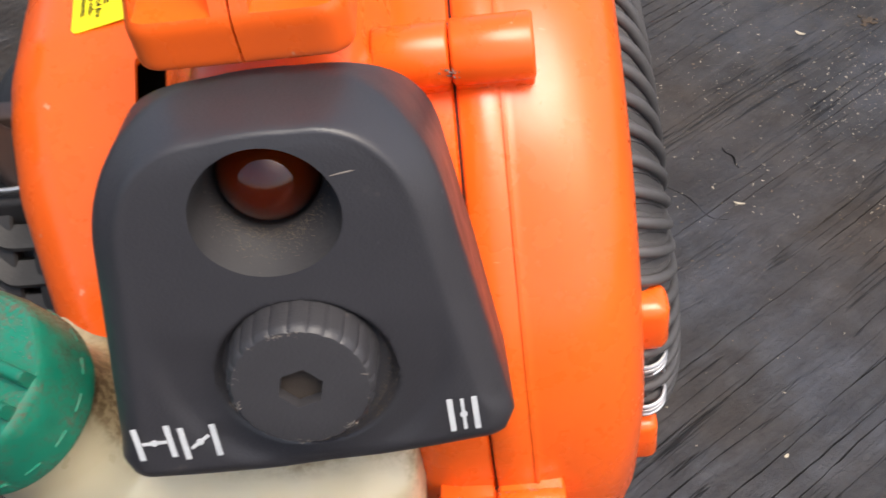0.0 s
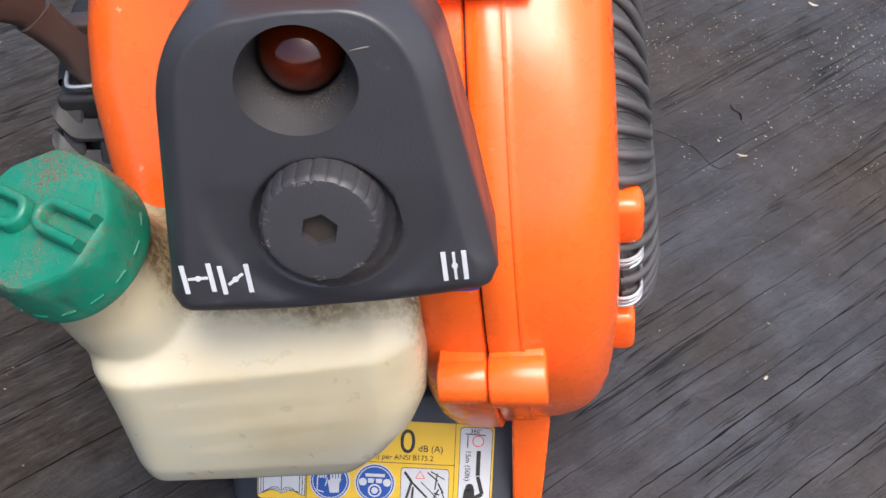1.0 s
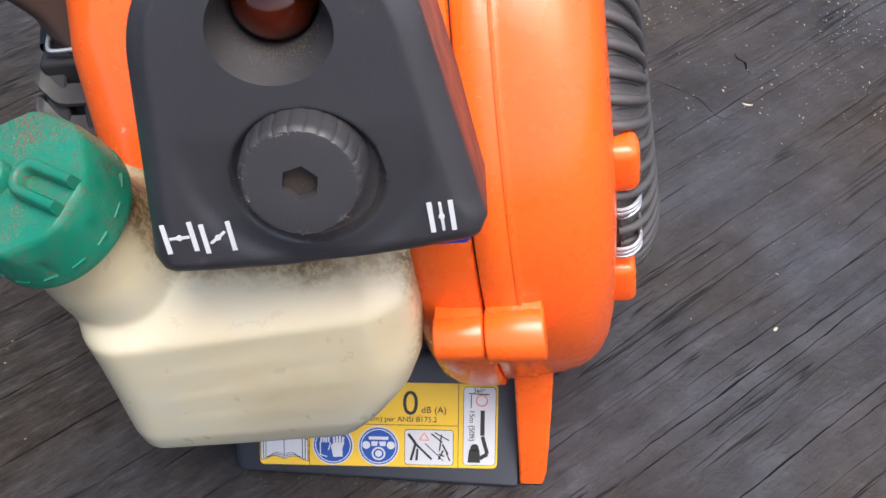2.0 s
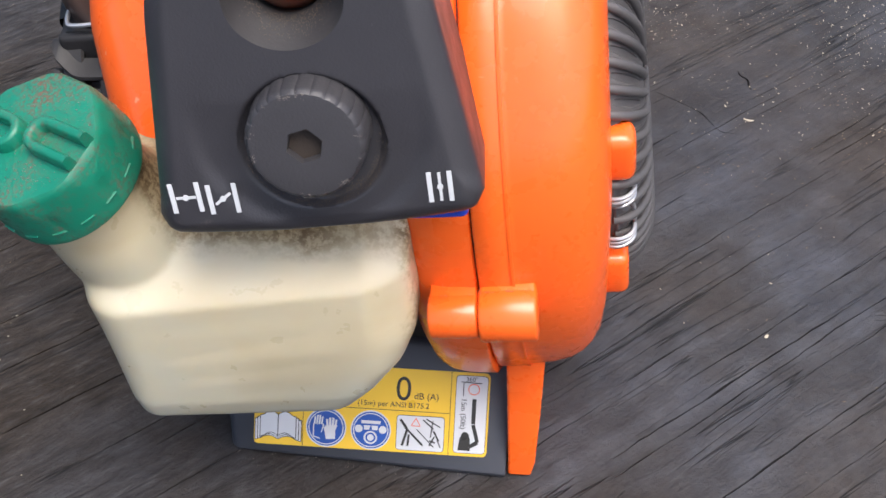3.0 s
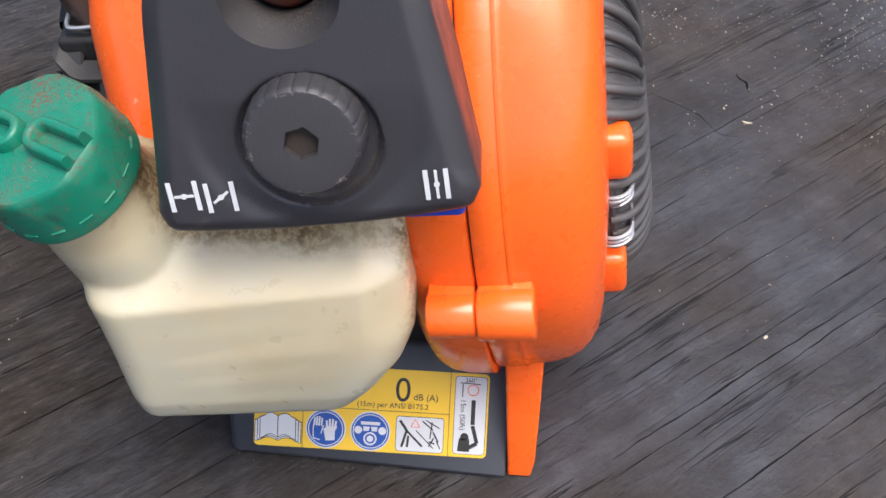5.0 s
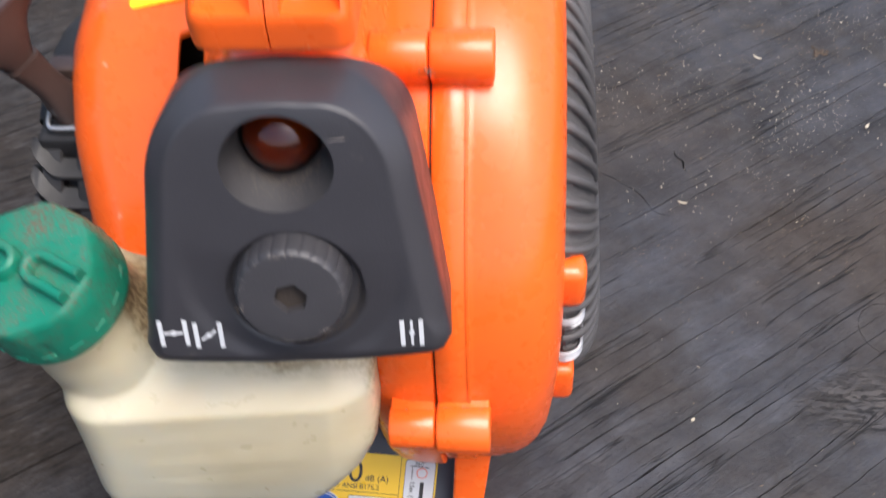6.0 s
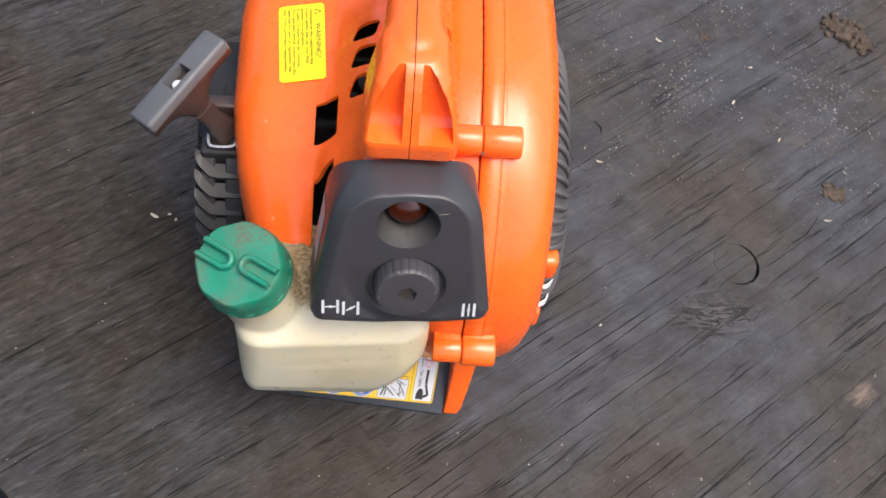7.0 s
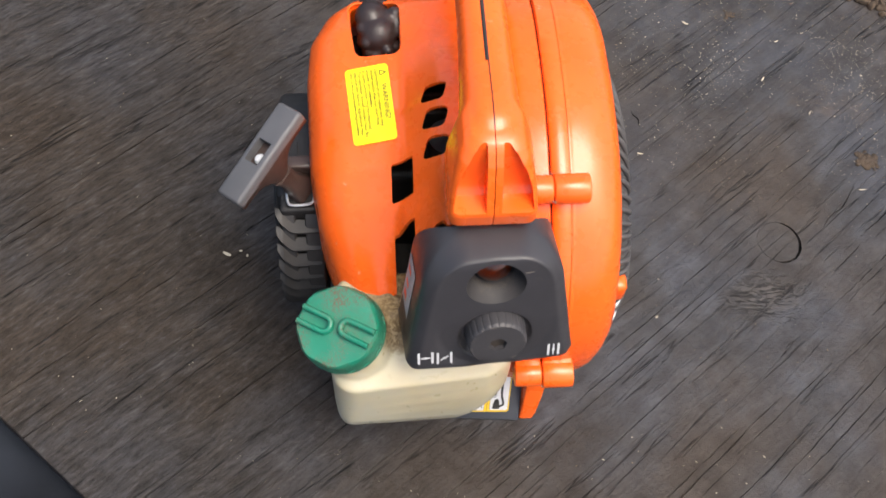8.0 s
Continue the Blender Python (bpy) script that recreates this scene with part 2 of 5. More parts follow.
# short broken ridges on the worn side
crust = nz(nt, 1.0, grain_coords(64.0, 290.0, 0.016), 7, 0.74)
bite = ramp(nt, worn, (0.0, 0.28), (1.0, 1.0))
col = mix(nt, calc(nt, "MULTIPLY", bite, ramp(nt, crust, (0.36, 0.80), (0.48, 0.0))), col, (0.0048, 0.0042, 0.0042))
col = mix(nt, calc(nt, "MULTIPLY", bite, ramp(nt, crust, (0.53, 0.0), (0.66, 0.55))), col, (0.0600, 0.0570, 0.0580))
ridge = nz(nt, 1.0, grain_coords(20.0, 140.0, 0.022), 7, 0.72)
furrow = ramp(nt, ridge, (0.36, 0.60), (0.50, 1.0), (0.64, 1.50))
strength = ramp(nt, worn, (0.0, 0.16), (1.0, 0.85))
col = mix(nt, strength, col, mix(nt, 1.0, col, furrow, "MULTIPLY"))
col = mix(nt, calc(nt, "MULTIPLY", soot, 0.24), col, (0.0370, 0.0310, 0.0255))
col = mix(nt, calc(nt, "MULTIPLY", dash, 0.14), col, (0.0600, 0.0570, 0.0560))
col = mix(nt, calc(nt, "MULTIPLY", speck, 0.26), col, (0.0560, 0.0450, 0.0330))
# slow warm and cool patches
hue = nz(nt, 5.5, detail=7, rough=0.68)
col = mix(nt, 0.50, col, mix(nt, 1.0, col, ramp(nt, hue, (0.36, (0.90, 0.98, 1.14)), (0.50, (1.0, 1.0, 1.0)), (0.64, (1.16, 1.0, 0.80))), "MULTIPLY"))


def spot(x, y, sx, sy, turn, lo, hi):
    """A soft-edged oval on the board, broken up by noise."""
    tc, mp = nt.nodes.new("ShaderNodeTexCoord"), nt.nodes.new("ShaderNodeMapping")
    mp.vector_type = "TEXTURE"
    mp.inputs["Location"].default_value, mp.inputs["Rotation"].default_value, mp.inputs["Scale"].default_value = (x, y, 0), (0, 0, turn), (sx, sy, 1)
    ln = nt.nodes.new("ShaderNodeVectorMath")
    ln.operation = "LENGTH"
    nt.links.new(tc.outputs["Object"], mp.inputs["Vector"]), nt.links.new(mp.outputs[0], ln.inputs[0])
    d = calc(nt, "ADD", ln.outputs["Value"], calc(nt, "MULTIPLY", calc(nt, "SUBTRACT", nz(nt, 70.0, detail=6, rough=0.7), 0.5), 1.6))
    return ln.outputs["Value"], ramp(nt, d, (lo, 1.0), (hi, 0.0))


_, swirl = spot(0.1950, 0.3080, 0.062, 0.034, radians(8), 0.35, 1.1)
col = mix(nt, calc(nt, "MULTIPLY", swirl, 0.55), col, (0.0180, 0.0150, 0.0130))
_, knot = spot(0.3403, 0.1271, 0.052, 0.032, radians(10), 0.25, 1.0)
curl = nz(nt, 1.0, coords(nt, (55, 210, 1), (0, 0, radians(-14))), 4, 0.6, 1.8)
knot_line = calc(nt, "MULTIPLY", knot, ramp(nt, curl, (0.36, 1.0), (0.50, 0.0)))
col = mix(nt, calc(nt, "MULTIPLY", knot, 0.55), col, (0.056, 0.049, 0.043))
col = mix(nt, calc(nt, "MULTIPLY", knot_line, 0.80), col, (0.007, 0.0058, 0.005))
plug_d, _ = spot(0.3711, 0.1902, 0.0235, 0.0235, 0, 0.9, 1.0)
plug = ramp(nt, plug_d, (0.95, 1.0), (1.0, 0.0))
col = mix(nt, calc(nt, "MULTIPLY", plug, 0.45), col, (0.0290, 0.0250, 0.0220))
# dark stain before the base, with some contact shade painted into it
_, stain_and_shade = spot(0.0308, -0.0771, 0.26, 0.11, radians(5), 0.30, 1.2)
col = mix(nt, calc(nt, "MULTIPLY", stain_and_shade, 0.20), col, (0.0090, 0.0074, 0.0064))
_, bare = spot(0.4832, 0.0602, 0.028, 0.018, GRAIN, 0.25, 0.75)
col = mix(nt, calc(nt, "MULTIPLY", calc(nt, "MULTIPLY", bare, ramp(nt, crust, (0.42, 0.1), (0.56, 1.0))), 0.75), col, (0.13, 0.098, 0.070))
_, mudstain = spot(0.4677, 0.3653, 0.055, 0.030, radians(-20), 0.2, 1.0)
col = mix(nt, calc(nt, "MULTIPLY", calc(nt, "MULTIPLY", mudstain, ramp(nt, mottle, (0.42, 0.0), (0.60, 1.0))), 0.40), col, (0.060, 0.038, 0.022))
_, dust_far = spot(0.3084, 0.5229, 0.30, 0.24, radians(20), 0.3, 1.3)
col = mix(nt, calc(nt, "MULTIPLY", calc(nt, "MULTIPLY", dust_far, ramp(nt, mottle, (0.44, 0.0), (0.62, 1.0))), 0.32), col, (0.036, 0.0285, 0.0210))
col = mix(nt, calc(nt, "MULTIPLY", split, 0.85), col, (0.003, 0.0027, 0.0025))
col = mix(nt, 1.0, col, (1.33, 1.33, 1.34), "MULTIPLY")
nt.links.new(col, b.inputs["Base Color"])
nt.links.new(ramp(nt, patch, (0.3, 0.40), (0.7, 0.64)), b.inputs["Roughness"])
sheen = calc(nt, "MULTIPLY", ramp(nt, mottle, (0.40, 0.20), (0.62, 0.30)), ramp(nt, worn, (0.0, 1.0), (1.0, 0.55)))
nt.links.new(sheen, b.inputs["Specular IOR Level"])
height = calc(nt, "ADD", calc(nt, "MULTIPLY", fibre, 0.6), calc(nt, "MULTIPLY", streak, 1.1))
height = calc(nt, "ADD", height, calc(nt, "MULTIPLY", soot, 0.3))
height = calc(nt, "ADD", height, calc(nt, "MULTIPLY", calc(nt, "MULTIPLY", crust, bite), 1.3))
height = calc(nt, "ADD", height, calc(nt, "MULTIPLY", calc(nt, "MULTIPLY", ridge, strength), 2.2))
height = calc(nt, "SUBTRACT", height, calc(nt, "MULTIPLY", split, 1.5))
height = calc(nt, "SUBTRACT", height, calc(nt, "MULTIPLY", knot_line, 2.4))
relief(nt, b, height, 0.75, 0.0016)

GROUND, nt, b = shader("blue_grey_concrete", (0.09, 0.10, 0.12), 0.9)
b.inputs["Specular IOR Level"].default_value = 0.2
col = ramp(nt, nz(nt, 6.0, detail=8), (0.36, (0.0048, 0.0060, 0.0088)), (0.64, (0.0170, 0.0205, 0.0275)))
nt.links.new(col, b.inputs["Base Color"])
relief(nt, b, nz(nt, 250.0, detail=5), 0.3, 0.001)
DUST = plastic("grey_dust", (0.18, 0.155, 0.135), 0.95, 0.3)
GRIT = plastic("brown_grit", (0.115, 0.088, 0.064), 0.95, 0.3)
MUD = plastic("dry_mud", (0.055, 0.038, 0.025), 0.95, 0.35, 350.0, 0.8)
PALE = plastic("pale_sawdust", (0.42, 0.37, 0.28), 0.85, 0.3)
TAN = plastic("tan_sawdust", (0.165, 0.120, 0.075), 0.9, 0.35)
SOCKET = plastic("socket_grit", (0.034, 0.025, 0.019), 0.95, 0.3, 600.0, 0.8)


# ---- mesh helpers ----
LEAN = -7.5  # the machine stands a little over to one side
ROOT = pose(-0.0015, -0.0081, 0.0026, 0.95, 0, 0.18) @ pose(0, 0, 0, 0, LEAN, 0)
TO_BODY = ROOT.inverted()


def part(name, bm, material, parent=None, label="", angle=35, weld=True):
    if weld:
        bmesh.ops.remove_doubles(bm, verts=bm.verts, dist=1e-6)
    bmesh.ops.recalc_face_normals(bm, faces=bm.faces)
    me = bpy.data.meshes.new(name)
    bm.to_mesh(me)
    bm.free()
    for p in me.polygons:
        p.use_smooth = True
    me.set_sharp_from_angle(angle=radians(angle))
    me.materials.append(material)
    ob = new(name, me)
    if parent is not None:
        ob.parent = parent
    if label:
        tagged(ob, label)
    return ob


def carve(ob, cutters, angle=35, surface="INDEX"):
    """Cut the cutters' shapes out of ob's mesh for good, and remove the cutters."""
    for c in cutters:
        mod = ob.modifiers.new("cut", "BOOLEAN")
        mod.operation, mod.object, mod.solver, mod.material_mode = "DIFFERENCE", c, "EXACT", surface
    bpy.context.view_layer.update()
    me = bpy.data.meshes.new_from_object(ob.evaluated_get(bpy.context.evaluated_depsgraph_get()))
    ob.modifiers.clear()
    ob.data = me
    for p in me.polygons:
        p.use_smooth = True
    me.set_sharp_from_angle(angle=radians(angle))
    for c in cutters:
        bpy.data.objects.remove(c)
    return ob


def loft(rings, bm=None, closed=True, ends=True):
    """Skin a row of rings with the same number of points."""
    bm = bm or bmesh.new()
    rows = [[bm.verts.new(p) for p in ring] for ring in rings]
    n = len(rows[0])
    for a, b2 in zip(rows, rows[1:]):
        for i in range(n if closed else n - 1):
            j = (i + 1) % n
            bm.faces.new((a[i], a[j], b2[j], b2[i]))
    if closed and ends:
        bm.faces.new(rows[0][::-1])
        bm.faces.new(rows[-1])
    return bm


def spline(pts, n):
    """n points along a Catmull-Rom curve through pts, evenly by knot."""
    p = [Vector(q) for q in pts]
    p = [2 * p[0] - p[1]] + p + [2 * p[-1] - p[-2]]
    out = []
    for k in range(n):
        u = k / (n - 1) * (len(p) - 3)
        i = min(int(u), len(p) - 4)
        t = u - i
        a, b2, c, d = p[i:i + 4]
        out.append(0.5 * (2 * b2 + (c - a) * t + (2 * a - 5 * b2 + 4 * c - d) * t * t + (3 * b2 - a - 3 * c + d) * t ** 3))
    return out


def interp(x, table):
    return float(np.interp(x, [q[0] for q in table], [q[1] for q in table]))


def rrect(x0, x1, y0, y1, r, n=6):
    """A rounded rectangle in the plane, as (x, y) pairs."""
    r = min(r, (x1 - x0) / 2 - 1e-5, (y1 - y0) / 2 - 1e-5)
    out = []
    for cx, cy, a0 in ((x1 - r, y1 - r, 0), (x0 + r, y1 - r, 90), (x0 + r, y0 + r, 180), (x1 - r, y0 + r, 270)):
        for k in range(n + 1):
            a = radians(a0 + 90 * k / n)
            out.append((cx + r * math.cos(a), cy + r * math.sin(a)))
    return out


def box(x0, x1, y0, y1, z0, z1, bevel=0.002, m=None, bm=None, seg=3):
    made = bmesh.new()
    bmesh.ops.create_cube(made, size=1.0)
    bmesh.ops.scale(made, vec=(x1 - x0, y1 - y0, z1 - z0), verts=made.verts)
    bmesh.ops.translate(made, vec=((x0 + x1) / 2, (y0 + y1) / 2, (z0 + z1) / 2), verts=made.verts)
    if bevel:
        bmesh.ops.bevel(made, geom=made.edges[:], offset=bevel, segments=seg, profile=0.5, affect="EDGES")
    if m is not None:
        made.transform(m)
    if bm is None:
        return made
    return join(bm, made)


def join(bm, other):
    me = bpy.data.meshes.new("tmp")
    other.to_mesh(me)
    other.free()
    bm.from_mesh(me)
    bpy.data.meshes.remove(me)
    return bm


def lathe(profile, n=64, m=None, bm=None, wave=None):
    """Turn (height, radius) pairs about z; m places it. wave(angle, k) scales the radius of row k."""
    rings = []
    for k, (h, r) in enumerate(profile):
        rings.append([((r * (wave(2 * math.pi * i / n, k) if wave else 1)) * math.cos(2 * math.pi * i / n),
                       (r * (wave(2 * math.pi * i / n, k) if wave else 1)) * math.sin(2 * math.pi * i / n), h) for i in range(n)])
    made = loft(rings)
    if m is not None:
        made.transform(m)
    return made if bm is None else join(bm, made)


def tube(path, r, n=10, closed=False):
    """A round wire along a path."""
    p = [Vector(q) for q in path]
    rings, side = [], None
    for i, q in enumerate(p):
        d = (p[min(i + 1, len(p) - 1)] - p[max(i - 1, 0)]).normalized()
        side = (side if side is not None else d.orthogonal())
        side = (side - side.dot(d) * d).normalized()
        up = d.cross(side)
        rr = r(i / (len(p) - 1)) if callable(r) else r
        rings.append([q + rr * (math.cos(2 * math.pi * k / n) * side + math.sin(2 * math.pi * k / n) * up) for k in range(n)])
    return loft(rings)


def axis_pose(origin, axis, up=(0, 0, 1)):
    """A pose whose z axis points along axis."""
    z = Vector(axis).normalized()
    x = Vector(up).cross(z)
    x = x.normalized() if x.length > 1e-6 else Vector((1, 0, 0))
    y = z.cross(x)
    m = Matrix((x, y, z)).transposed().to_4x4()
    return Matrix.Translation(origin) @ m




def sheet(x0, x1, y0, y1, m, lift, r=0.0008, thick=0.00025, bm=None):
    """A thin rounded plate on the plane of m (x right, y up, z out)."""
    ring = rrect(x0, x1, y0, y1, r, 4)
    made = loft([[(x, y, lift) for x, y in ring], [(x, y, lift + thick) for x, y in ring]])
    made.transform(m)
    return made if bm is None else join(bm, made)


def bar(a, b2, w, m, lift, thick=0.0002, bm=None):
    """A straight flat stroke from a to b2 on the plane of m."""
    a, b2 = Vector((*a, 0)), Vector((*b2, 0))
    d = (b2 - a).normalized()
    s = Vector((-d.y, d.x, 0)) * w / 2
    ring = [a - s, b2 - s, b2 + s, a + s]
    made = loft([[q + Vector((0, 0, lift)) for q in ring], [q + Vector((0, 0, lift + thick)) for q in ring]])
    made.transform(m)
    return made if bm is None else join(bm, made)


def disc(c, r, m, lift, thick=0.0002, n=40, bm=None, inner=0.0):
    rings = []
    lo, hi = lift, lift + thick
    pts = [(math.cos(2 * math.pi * k / n), math.sin(2 * math.pi * k / n)) for k in range(n)]
    if inner:
        rings = [[(c[0] + q * x, c[1] + q * y, z) for x, y in pts] for q, z in ((r, lo), (r, hi), (inner, hi), (inner, lo), (r, lo))]
        made = loft(rings, ends=False)
    else:
        made = loft([[(c[0] + r * x, c[1] + r * y, z) for x, y in pts] for z in (lo, hi)])
    made.transform(m)
    return made if bm is None else join(bm, made)


def lettering(name, body, size, m, material, parent, label="", align="LEFT"):
    """Printed letters in the built-in font, on the plane of m."""
    cu = bpy.data.curves.new(name, "FONT")
    cu.body, cu.size, cu.align_x, cu.extrude = body, size, align, 0.0001
    tmp = new("tmp", cu)
    me = bpy.data.meshes.new_from_object(tmp.evaluated_get(bpy.context.evaluated_depsgraph_get()))
    bpy.data.objects.remove(tmp)
    me.transform(m)
    me.materials.clear()
    me.materials.append(material)
    me.name = name
    ob = new(name, me)
    ob.parent = parent
    if label:
        tagged(ob, label)
    return ob

# ---- setting: ground and the plywood sheet ----
bm = bmesh.new()
bmesh.ops.create_grid(bm, x_segments=2, y_segments=2, size=60.0)
bmesh.ops.translate(bm, vec=(0, 0, -0.045), verts=bm.verts)
tagged(part("ground", bm, GROUND), "blue-grey concrete ground beside the plywood sheet", "ground", kind="structure")

EDGE_DIR = radians(-43.4)
board_m = Matrix.Translation((-0.307, -0.068, 0)) @ Matrix.Rotation(EDGE_DIR, 4, "Z")
bm = box(-0.62, 1.60, 0.0, 1.22, -0.019, 0.0, 0.0015, board_m, seg=2)
board = tagged(part("board", bm, WOOD), "weathered dark grey plywood sheet with long open grain", "board", kind="structure")

# ---- the leaf blower ----
blower = new("leaf_blower")
blower.matrix_world = ROOT
tagged(blower, "used orange handheld petrol leaf blower standing on plywood", "leaf blower")
CX = 0.024           # middle plane of handle and filter cover
SEAM = 0.0742        # plane where the two fan housing halves meet
AXY, AXZ = 0.150, 0.155


def fan_pose():
    return Matrix.Translation((0, AXY, AXZ)) @ Matrix(((0, 0, 1, 0), (1, 0, 0, 0), (0, 1, 0, 0), (0, 0, 0, 1)))


def _volute():
    """How far the scroll stands off its circle, by whole degrees: it opens towards the back."""
    table = [(-90, 1.0), (-45, 1.04), (0, 1.17), (30, 1.20), (55, 1.145), (75, 1.045), (90, 1.012), (108, 1.0), (190, 1.0), (205, 1.012), (218, 1.030), (236, 1.030), (262, 1.0), (270, 1.0)]
    raw = np.interp(np.arange(-90, 270), [q[0] for q in table], [q[1] for q in table])
    kernel = np.exp(-np.linspace(-2, 2, 31) ** 2)
    kernel /= kernel.sum()
    wide = np.concatenate([raw, raw, raw])
    return np.convolve(wide, kernel, "same")[360:720]


VOLUTE = _volute()


def scroll(a, k):
    d = (math.degrees(a) + 90) % 360
    i = int(d)
    return float(VOLUTE[i % 360] * (1 - d + i) + VOLUTE[(i + 1) % 360] * (d - i))


def scroll_inner(a, k):
    """The inner half drops lower at the front, under the boss."""
    d = (math.degrees(a) - 222) / 26
    return scroll(a, k) + 0.036 * math.exp(-d * d)


def fan_housings():
    m = fan_pose()
    prof = [(SEAM + 0.0005, 0.128), (SEAM + 0.0005, 0.1492), (SEAM + 0.0014, 0.1502), (0.0880, 0.1500), (0.0892, 0.1490), (0.0925, 0.1490),
            (0.102, 0.1482), (0.110, 0.1462), (0.116, 0.1430), (0.1205, 0.1385), (0.1240, 0.1325), (0.1258, 0.1250), (0.1265, 0.1150), (0.1265, 0.060)]
    bm = lathe(prof, 180, m, None, scroll)
    for v in bm.verts:  # the outer face leans out towards the top
        v.co.x += 0.0046 * min(1.0, max(0.0, (v.co.z - 0.065) / 0.11)) * max(0.0, (v.co.x - 0.0925) / 0.034)
    outer = part("fan_housing_outer", bm, ORANGE, blower, "glossy orange rounded fan housing half", 50)
    prof = [(SEAM - 0.0004, 0.120), (SEAM - 0.0004, 0.1474), (SEAM - 0.0012, 0.1483), (0.0600, 0.1478), (0.0520, 0.1462), (0.0460, 0.1425), (0.0420, 0.1360),
            (0.0400, 0.1270), (0.0395, 0.1100), (0.0395, 0.060)]
    part("fan_housing_inner", lathe(prof, 180, m, None, scroll_inner), ORANGE, blower, "orange inner fan housing half behind the seam", 50)
    core = lathe([(SEAM - 0.004, 0.1), (SEAM - 0.004, 0.1462), (SEAM + 0.004, 0.1462), (SEAM + 0.004, 0.1)], 180, m, None, scroll)
    part("housing_gasket", core, SHADE, blower, "dark gap along the housing seam")
    # raised weld line next to the seam band
    ring = lathe([(0.0886, 0.147), (0.0886, 0.1503), (0.0899, 0.1503), (0.0899, 0.147)], 180, m, None, scroll)
    part("housing_rib", ring, ORANGE, outer)


def screw_bosses():
    """Round bosses that clamp the housing halves, above and below."""
    for y, z, r, x0, x1, top in ((0.0795, 0.2950, 0.0108, 0.050, 0.1005, True), (-0.0060, 0.1490, 0.0118, 0.0530, 0.0988, False)):
        for a, b2, rr in ((x0, SEAM - 0.0002, r * (0.94 if top else 0.84)), (SEAM + 0.0002, x1, r)):
            h = b2 - a
            m = Matrix.Translation((a, y, z)) @ ALONG_X_UP
            bm = lathe([(0, rr - 0.0012), (0.0004, rr - 0.0004), (0.0012, rr), (h - 0.0012, rr), (h - 0.0004, rr - 0.0004), (h, rr - 0.0012)], 40, m)
            # web that ties the boss to the drum
            dx, dz = AXY - y, AXZ - z
            d = math.hypot(dx, dz)
            ang = math.atan2(dz, dx)
            web = box(a + 0.0006, b2 - 0.0006, 0, 0.020, -rr * 0.93, rr * 0.93, 0.001, Matrix.Translation((0, y, z)) @ Matrix.Rotation(ang, 4, "X"))
            join(bm, web)
            part("screw_boss", bm, ORANGE, blower, "orange moulded screw boss on the housing seam", 40)
    # grime settled on the lower boss, thickest along its upper edge
    bm = bmesh.new()
    rnd = random.Random(5)
    for k in range(1500):
        x = rnd.uniform(0.0545, 0.0975)
        if abs(x - SEAM) < 0.0006:
            continue
        y = 0.0020 - abs(rnd.gauss(0, 0.0016)) + 0.0010 * math.sin(x * 700)
        r = 0.0118 * (0.84 if x < SEAM else 1.0)
        off = min(r, max(-r, y + 0.0060))
        z = 0.1490 + math.sqrt(max(1e-8, r * r - off * off))
        bmesh.ops.create_icosphere(bm, subdivisions=1, radius=rnd.uniform(0.00008, 0.00026), matrix=Matrix.Translation((x, y, z)) @ Matrix.Diagonal((1.5, 1.3, 0.5, 1)))
    part("grime", bm, GRIT, blower, "grey-brown grime along the boss", weld=False)


def boss_grime():
    """Dark dirt packed round the joint of the upper boss."""
    bm = bmesh.new()
    rnd = random.Random(19)
    for k in range(90):
        side = rnd.choice((-1, 1, 1))
        x = SEAM + rnd.gauss(0, 0.0016)
        y = 0.0795 + side * (0.0100 + abs(rnd.gauss(0, 0.0012)))
        z = 0.2950 + rnd.uniform(-0.001, 0.003)
        bmesh.ops.create_icosphere(bm, subdivisions=1, radius=rnd.uniform(0.0002, 0.0004), matrix=Matrix.Translation((x, y, z)))
    part("grime", bm, DUST, blower, "brown dirt packed round the upper boss", weld=False)


ALONG_X_UP = Matrix(((0, 0, 1, 0), (1, 0, 0, 0), (0, 1, 0, 0), (0, 0, 0, 1)))


